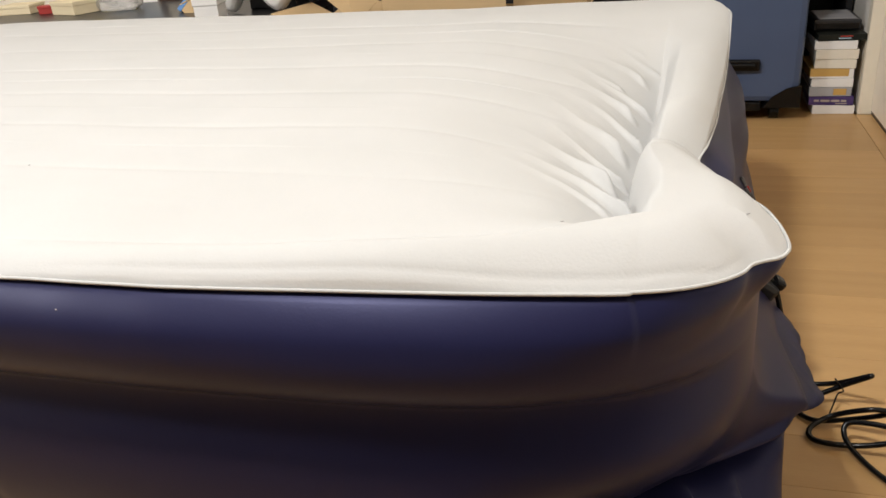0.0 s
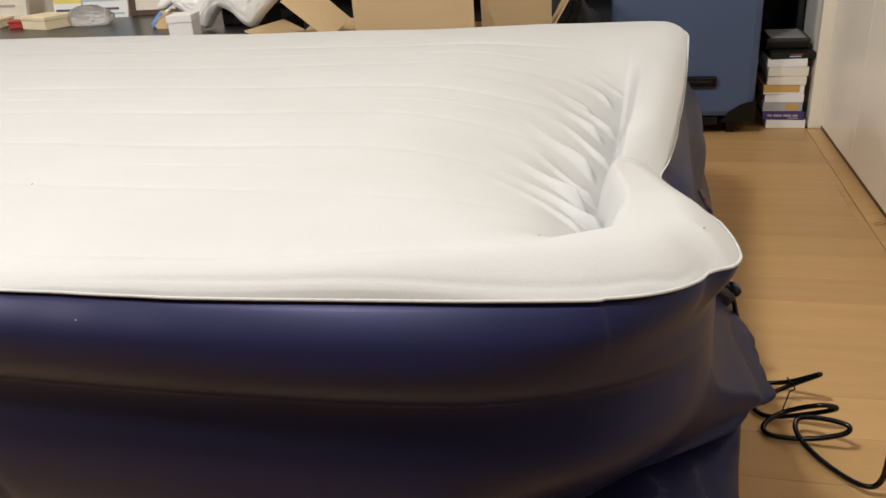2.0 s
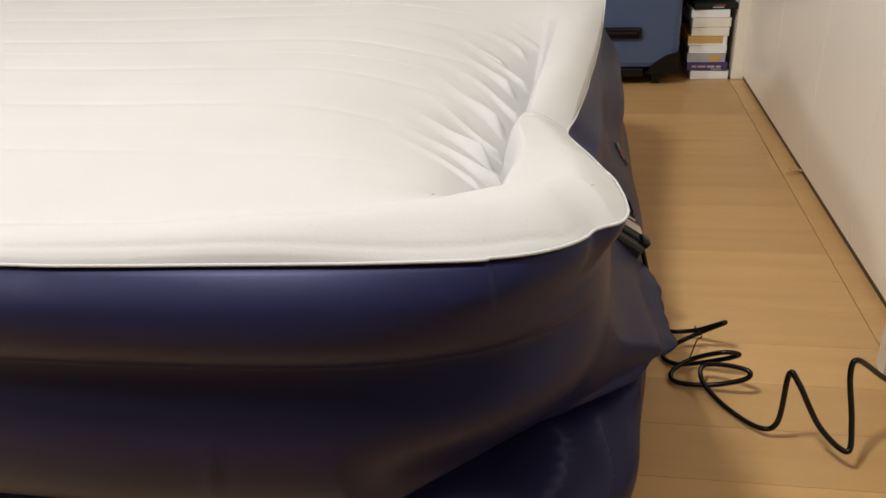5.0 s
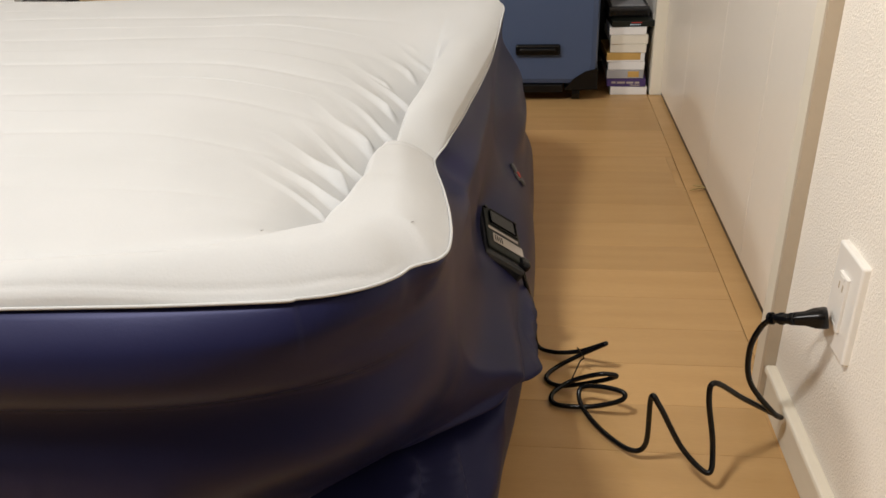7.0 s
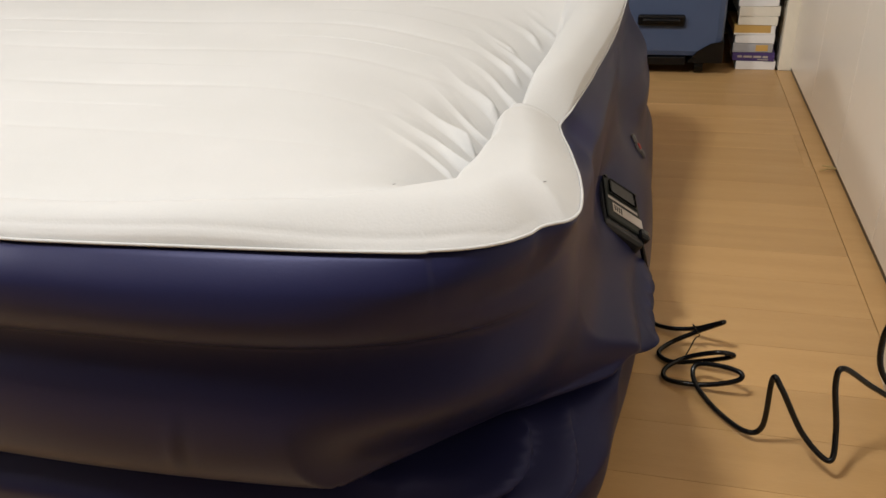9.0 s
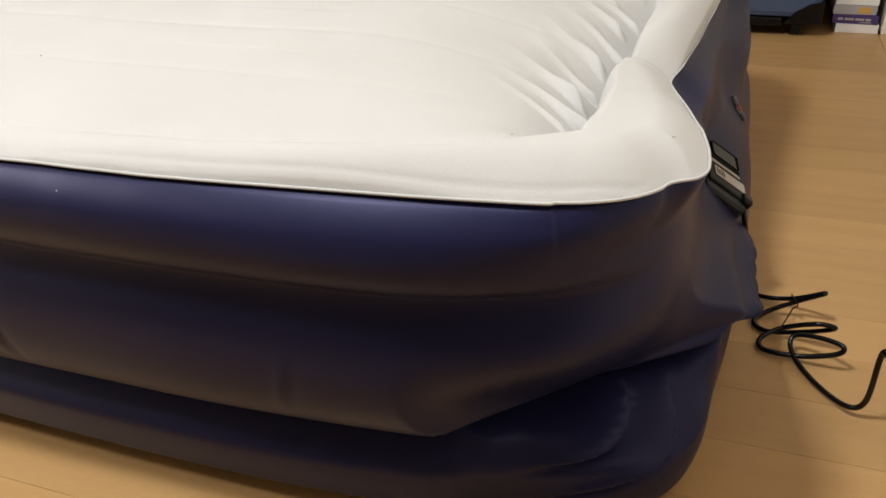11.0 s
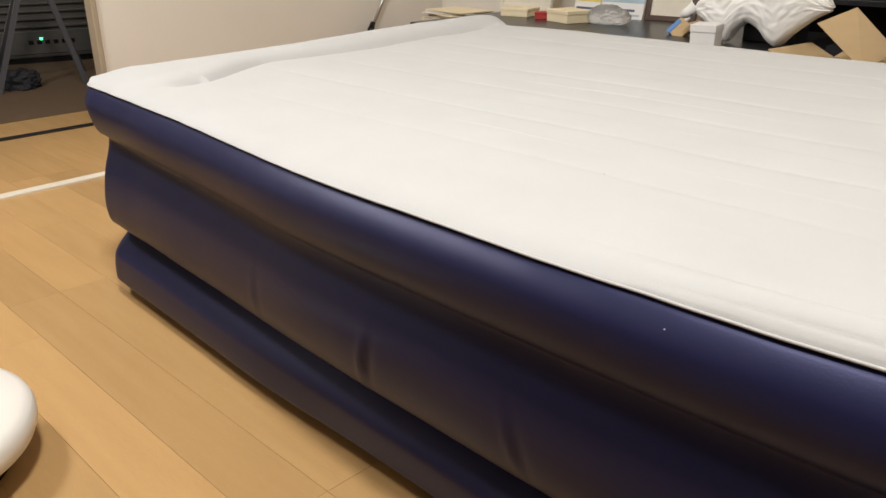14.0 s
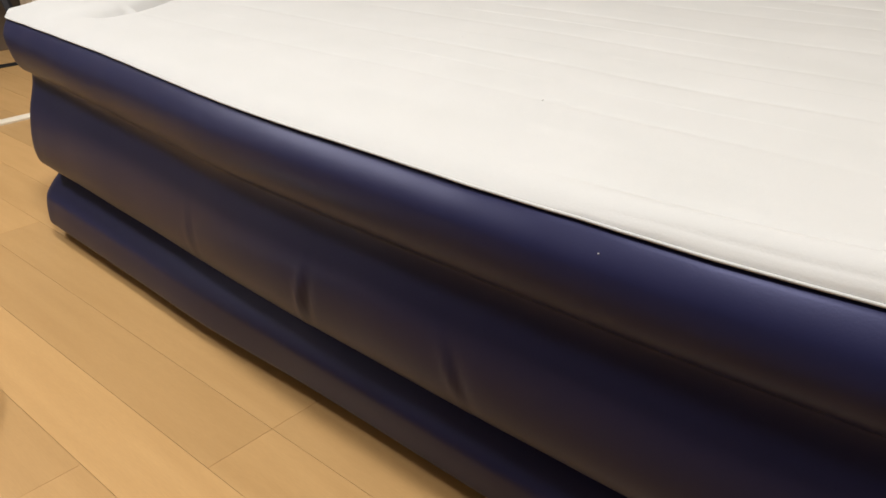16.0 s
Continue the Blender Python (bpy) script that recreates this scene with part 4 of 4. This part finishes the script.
small_carton((-2.102, 1.85, TABLE_Z), 0.13, 0.11, 0.042, M_IVORY, "cream cardboard carton lying on the low table", -18)
small_carton((-2.35, 1.90, TABLE_Z), 0.12, 0.10, 0.030, M_IVORY, "pale flat carton lying on the low table", 10)
small_carton((-2.21, 1.895, TABLE_Z), 0.050, 0.040, 0.026, M_RED, "small red packet between the cartons", 25)
opened = small_carton((-1.365, 1.55, TABLE_Z), 0.070, 0.08, 0.070, M_WHITE, "white paper carton with an open tan flap", 12)
part("flap", moved(quad_sheet([(-0.035, 0.0, 0.073), (-0.035, 0.078, 0.073), (-0.075, 0.07, 0.060), (-0.075, 0.01, 0.056)], 0.003), Matrix.Identity(4)), M_CARD, opened, "tan inner flap")


def crumple(name, at_place, size, mat, label, seed, category="bag", rough=0.35, cone=0.0):
    """A crumpled film bag: a lobed, creased lump that sits flat below."""
    bm_ = bmesh.new()
    bmesh.ops.create_icosphere(bm_, subdivisions=5, radius=1.0)
    for v in bm_.verts:
        d = v.co.normalized()
        n1 = noise.noise(d * 1.7 + Vector((seed, 0, 0)))
        n2 = abs(noise.noise(d * 4.0 + Vector((0, seed, 0))))
        n3 = abs(noise.noise(d * 9.0 + Vector((0, 0, seed))))
        r = 1 + rough * (0.9 * n1 + 0.8 * n2 + 0.35 * n3)
        p = d * r
        p.x *= 1 - cone * p.z
        v.co = Vector((p.x * size[0], p.y * size[1], max(p.z, -0.55) * size[2] + 0.55 * size[2]))
    f = thing(name, at_place, label, category)
    part("film", bm_, mat, f, smooth=True)
    return f


crumple("plastic_bag", (-1.95, 1.95, TABLE_Z), (0.085, 0.05, 0.040), M_GLINT, "crumpled clear plastic bag on the low table", 4.0, rough=0.14)
LOW = [(0.0, 0.085), (0.16, 0.040), (0.27, 0.004), (0.33, 0.034), (0.42, 0.062), (0.52, 0.046), (0.60, 0.012), (0.665, 0.002), (0.75, 0.040), (0.88, 0.085), (1.0, 0.11)]
HIGH = [(0.0, 0.105), (0.12, 0.155), (0.3, 0.20), (0.5, 0.235), (0.7, 0.22), (0.88, 0.185), (1.0, 0.125)]


def hanging_bag():
    """A limp bag: two sheets joined at their rims, with slanting folds and an arched lower edge."""
    nu, nv = 90, 50
    bm_ = bmesh.new()
    for side in (-1, 1):
        rows_ = []
        for i_ in range(nu + 1):
            u = i_ / nu
            lo_, hi_ = table(LOW, u), table(HIGH, u)
            row = []
            for k_ in range(nv + 1):
                v = k_ / nv
                puff = (4 * v * (1 - v)) ** 0.4 * (4 * u * (1 - u)) ** 0.35
                a = u * 5.0 + v * 2.2
                fold = 0.017 * noise.noise(Vector((u * 2.4 + v * 0.8, v * 1.5, side * 3.0))) + 0.0045 * abs(noise.noise(Vector((a * 1.3, v * 2.2 - u * 3.0, 7.0 + side)))) + 0.004 * noise.noise(Vector((u * 19, v * 15, side)))
                row.append(bm_.verts.new((-0.20 + 0.40 * u + 0.012 * noise.noise(Vector((v * 4, u * 3, 1))), side * (0.050 * puff + fold * puff) + 0.03 * u, lo_ + (hi_ - lo_) * v)))
            rows_.append(row)
        for q, r_ in zip(rows_, rows_[1:]):
            for k_ in range(nv):
                bm_.faces.new((q[k_], q[k_ + 1], r_[k_ + 1], r_[k_]))
    bmesh.ops.remove_doubles(bm_, verts=bm_.verts, dist=0.0008)
    bmesh.ops.recalc_face_normals(bm_, faces=bm_.faces)
    return bm_


sack = thing("white_bag", (-1.298, 1.741, TABLE_Z), "limp white plastic bag draped over a dark box", "bag", turn=-4)
part("film", hanging_bag(), M_BAG, sack, smooth=True)
part("knot", moved(tube(smooth_path([(-0.20, -0.01, 0.10), (-0.215, -0.02, 0.085), (-0.24, -0.02, 0.07)], 5), [0.022, 0.020, 0.018, 0.018, 0.016, 0.016, 0.016, 0.015, 0.012, 0.010, 0.006], 10), Matrix.Identity(4)), M_BAG, sack, "twisted end of the bag", smooth=True)
darkbox = thing("dark_box", (-1.285, 1.825, TABLE_Z), "small black box under the white bag", "box")
part("box_body", box(-0.09, 0.07, 0, 0.10, 0, 0.045, 0.003), M_DARK, darkbox)
part("lid", box(-0.092, 0.072, -0.002, 0.102, 0.0455, 0.055, 0.003), M_DARK, darkbox)

tubebox = thing("blue_packet", (-1.60, 1.80, TABLE_Z), "blue and brown packet leaning on a white carton", "packet", turn=-20)
part("packet_body", moved(box(-0.030, 0.030, 0, 0.02, 0, 0.062, 0.003), pose(0, 0, 0, -30, 34)), M_CARD, tubebox)
part("blue_band", moved(box(-0.031, -0.012, -0.002, 0.021, -0.006, 0.050, 0.004), pose(0, 0, 0, -30, 34)), M_BLUE, tubebox, "blue printed band")
part("cap", moved(tube([(-0.012, 0.008, 0.060), (-0.010, 0.008, 0.076)], [0.008, 0.006], 10), pose(0, 0, 0, -30, 34)), M_WHITE, tubebox, "small white cap")


# ---- open cardboard boxes behind the bed ----
def carton(at_place, w, d, h, label, flaps, turn=0.0):
    """An open carton: four walls, a floor, and flaps given as (side, length, angle from level outward)."""
    f = thing("cardboard_box", at_place, label, "cardboard box", "cardboard boxes", turn=turn)
    t = 0.005
    part("wall_panel", box(-w / 2, w / 2, 0, t, 0, h), M_CARD, f)
    part("wall_panel", box(-w / 2, w / 2, d - t, d, 0, h), M_CARD, f)
    part("wall_panel", box(-w / 2, -w / 2 + t, t, d - t, 0, h), M_CARD, f)
    part("wall_panel", box(w / 2 - t, w / 2, t, d - t, 0, h), M_CARD, f)
    part("bottom_panel", box(-w / 2 + t, w / 2 - t, t, d - t, 0, t), M_CARDIN, f)
    for side, ln, ang in flaps:
        c, s = math.cos(radians(ang)) * ln, math.sin(radians(ang)) * ln
        if side == "front":
            q = [(-w / 2, 0, h), (w / 2, 0, h), (w / 2, -c, h + s), (-w / 2, -c, h + s)]
        elif side == "back":
            q = [(w / 2, d, h), (-w / 2, d, h), (-w / 2, d + c, h + s), (w / 2, d + c, h + s)]
        elif side == "left":
            q = [(-w / 2, d, h), (-w / 2, 0, h), (-w / 2 - c, 0, h + s), (-w / 2 - c, d, h + s)]
        else:
            q = [(w / 2, 0, h), (w / 2, d, h), (w / 2 + c, d, h + s), (w / 2 + c, 0, h + s)]
        part("flap", quad_sheet(q, 0.004), M_CARD, f)
    return f


tall = carton((-0.68, 1.60, 0), 0.34, 0.30, 0.35, "large brown cardboard box with its front flap raised", [("front", 0.30, 86), ("back", 0.14, -20)])
part("flap", moved(quad_sheet([(-1.101, 1.672, 0.456), (-1.021, 1.717, 0.499), (-0.912, 1.737, 0.395), (-0.968, 1.682, 0.342)], 0.004), tall.matrix_world.inverted()), M_CARD, tall, "side flap bent up at a slant")
carton((-0.405, 1.66, 0), 0.19, 0.2, 0.36, "small brown cardboard box with an open flap", [("right", 0.12, 60), ("front", 0.15, 72)], turn=6)
carton((-1.045, 1.60, 0), 0.17, 0.22, 0.350, "low open cardboard box with bent flaps", [("front", 0.07, 30), ("left", 0.08, 25), ("back", 0.10, 12)], turn=-8)
crumple("black_bag", (-0.27, 1.90, 0), (0.10, 0.10, 0.26), M_SHADE, "dark cloth bag slumped beside the suitcase", 2.0, rough=0.3)

# ---- dry straw by the closet door ----
for k, (dx, dy, tr) in enumerate(((0, 0, 20), (0.008, 0.012, -35))):
    st = mesh_object("straw", tube([(-0.02, 0, 0), (0, 0.001, 0.003), (0.018, -0.001, 0.001)], [0.0012, 0.0022, 0.0008], 6), M_TAN)
    st.matrix_world = pose(0.450 + dx, 1.186 + dy, 0.0075, 0, 0, tr)
    tagged(st, "dry straw stalk lying at the foot of the closet door", "straw", "straw on the floor")

# ---- round white floor robot ----
robot = thing("robot_vacuum", (-1.427, -0.505, 0), "round white robot vacuum cleaner standing on the plank floor", "robot vacuum")
bm = bmesh.new()
prof = [(0.0, 0.090), (0.158, 0.090), (0.174, 0.088), (0.185, 0.082), (0.190, 0.072), (0.190, 0.058), (0.185, 0.046), (0.165, 0.038), (0.150, 0.034), (0.0, 0.034)]
rows = []
for r, z in prof:
    rows.append([bm.verts.new((r * math.cos(k * math.pi / 32), r * math.sin(k * math.pi / 32), z)) for k in range(64)] if r else [bm.verts.new((0, 0, z))])
for q, r_ in zip(rows, rows[1:]):
    for k in range(64):
        a = [q[k % len(q)], q[(k + 1) % len(q)], r_[(k + 1) % len(r_)], r_[k % len(r_)]]
        u = []
        for v in a:
            if v not in u:
                u.append(v)
        bm.faces.new(u)
bmesh.ops.recalc_face_normals(bm, faces=bm.faces)
part("shell", bm, M_PLATE, robot, "glossy white plastic shell", smooth=True)
part("base", tube([(0, 0, 0.006), (0, 0, 0.034)], 0.150, 48), M_BLACK, robot, "black underside")
for sx in (-0.11, 0.11):
    part("wheel", moved(tube([(-0.01, 0, 0), (0.01, 0, 0)], 0.016, 14), pose(sx, 0, 0.016)), M_BLACK, robot)
# ---- the dim next room ----
unit = thing("heater_unit", (-4.995, 1.145, 0.004), "grey slatted heater unit with small lit buttons in the dim room", "heater", turn=74)
part("cabinet", box(-0.36, 0.40, 0, 0.3, 0.03, 0.75, 0.01), M_HEATER, unit)
for k in range(13):
    part("louvre", moved(box(-0.34, 0.38, -0.02, 0.004, 0, 0.012, 0.003), pose(0, 0, 0.20 + k * 0.040, 25)), M_LOUVRE, unit)
pn = part("control_panel", box(-0.34, 0.38, -0.008, 0.001, 0.05, 0.175, 0.004), M_HEATER, unit)
for k in range(6):
    part("button", box(-0.17 + k * 0.042, -0.145 + k * 0.042, -0.014, -0.007, 0.105, 0.125, 0.002), M_BLACK, pn)
part("led", box(-0.110, -0.095, -0.016, -0.007, 0.128, 0.138, 0.002), M_LED, pn, "lit green lamp")
part("plinth", box(-0.34, 0.38, 0.02, 0.3, 0.0, 0.03), M_BLACK, unit)
rackd = thing("folding_stand", (-4.225, 0.78, 0.004), "thin grey folding stand with splayed flat legs in the dim room", "stand")
for a, b_ in (((-0.02, -0.23), (0, -0.02)), ((0.01, 0.155), (0, 0.02)), ((-0.405, -0.12), (-0.03, -0.02)), ((-0.363, 0.298), (-0.03, 0.02))):
    leg = box(-0.006, 0.006, -0.012, 0.012, 0, 1, 0.0)
    for v in leg.verts:
        v.co.x += a[0] + (b_[0] - a[0]) * v.co.z
        v.co.y += a[1] + (b_[1] - a[1]) * v.co.z
        v.co.z *= 0.56
    part("leg", leg, M_BADGE, rackd)
part("hub", box(-0.05, 0.02, -0.05, 0.05, 0.545, 0.60, 0.01), M_BLACK, rackd)
crumple("black_bundle", (-4.511, 0.52, 0.004), (0.14, 0.11, 0.24), M_SHADE, "black cloth bag slumped on the dim room's floor", 6.0, "bag", 0.3)
crumple("black_bundle", (-4.354, 0.676, 0.004), (0.10, 0.08, 0.05), M_SHADE, "black cloth heap on the dim room's floor", 3.0, "cloth", 0.4)
pole = thing("stand_pole", (-3.205, 1.897, 0), "slim grey stand pole with a black rubber foot by the wall", "pole")
part("pole_base", box(-0.05, 0.05, -0.05, 0.05, 0, 0.236, 0.006), M_DARK, pole)
part("tube", tube([(0, 0, 0.262), (-0.005, 0.10, 0.42), (-0.01, 0.42, 0.90)], 0.008, 10), M_STEEL, pole, smooth=True)
part("rubber_foot", tube([(0, -0.016, 0.236), (0, -0.008, 0.255), (-0.001, 0.008, 0.285)], [0.017, 0.015, 0.012], 12), M_BLACK, pole, "black rubber foot", smooth=True)
papers = thing("paper_pile", (-2.715, 1.967, 0), "loose pile of pale papers beside the low table", "papers")
for k in range(6):
    part("folder", moved(box(-0.13, 0.13, -0.095, 0.095, 0.0, 0.052), pose(0.006 * (k % 3), 0.005 * (k % 2), 0.0525 * k, 0, 0, 4 * (k % 3) - 4)), (M_LABEL, M_CREAM)[k % 2], papers)
shuffle = random.Random(11)
for k in range(12):
    place = pose(shuffle.uniform(-0.02, 0.02), shuffle.uniform(-0.02, 0.02), 0.3155 + 0.0046 * k, 0, 0, shuffle.uniform(-16, 16))
    part("sheet", moved(box(-0.125, 0.125, -0.09, 0.09, 0.0, 0.0026), place), (M_WHITE, M_CREAM, M_IVORY)[k % 3], papers)

# ---- laminate planks ----
floor = tagged(thing("floor", (0, 0, 0), "honey oak laminate plank floor with fine dark joints", "floor"), kind="structure")
rng = random.Random(5)
PW, PL = 0.101, 0.909
plank_mesh = {}


def plank_data(length):
    key = round(length, 3)
    if key not in plank_mesh:
        me = bpy.data.meshes.new("plank")
        b = box(0, key - 0.0003, 0, PW - 0.0004, -0.010, 0.0, 0.0003, 1)
        b.to_mesh(me)
        b.free()
        me.materials.append(M_BOARD)
        plank_mesh[key] = me
    return plank_mesh[key]


rest = bmesh.new()
row0 = -21
for k in range(row0, 28):
    y = -0.200 + k * PW
    if y > NORTH:
        break
    off = (-0.985 if k in (0, 1) else rng.choice((-0.06, -0.28, -0.5) if k > 1 else (0.0, 0.303, 0.606)) + (0.0 if k > 1 else 0.1)) % PL
    s = math.floor((0.59 - off) / PL) * PL + off
    stop = 0.59 if y + PW < 0.437 else 0.4255
    if s > stop:
        s -= PL
    xs = [(s, stop)]
    while s > FAR_WEST:
        xs.append((max(s - PL, FAR_WEST), s))
        s -= PL
    for a, b_ in xs:
        if b_ - a < 0.004:
            continue
        if a > -3.5 and y > -0.75:
            p = new("plank", plank_data(b_ - a))
            p.location = (a, y, 0)
            p.parent = floor
        else:
            box(a, b_ - 0.001, y, y + PW - 0.0009, -0.010, 0.0, 0.0, 1, rest)
tagged(part("far_planks", rest, M_BOARD, floor, "honey oak laminate planks further off"), kind="stuff")
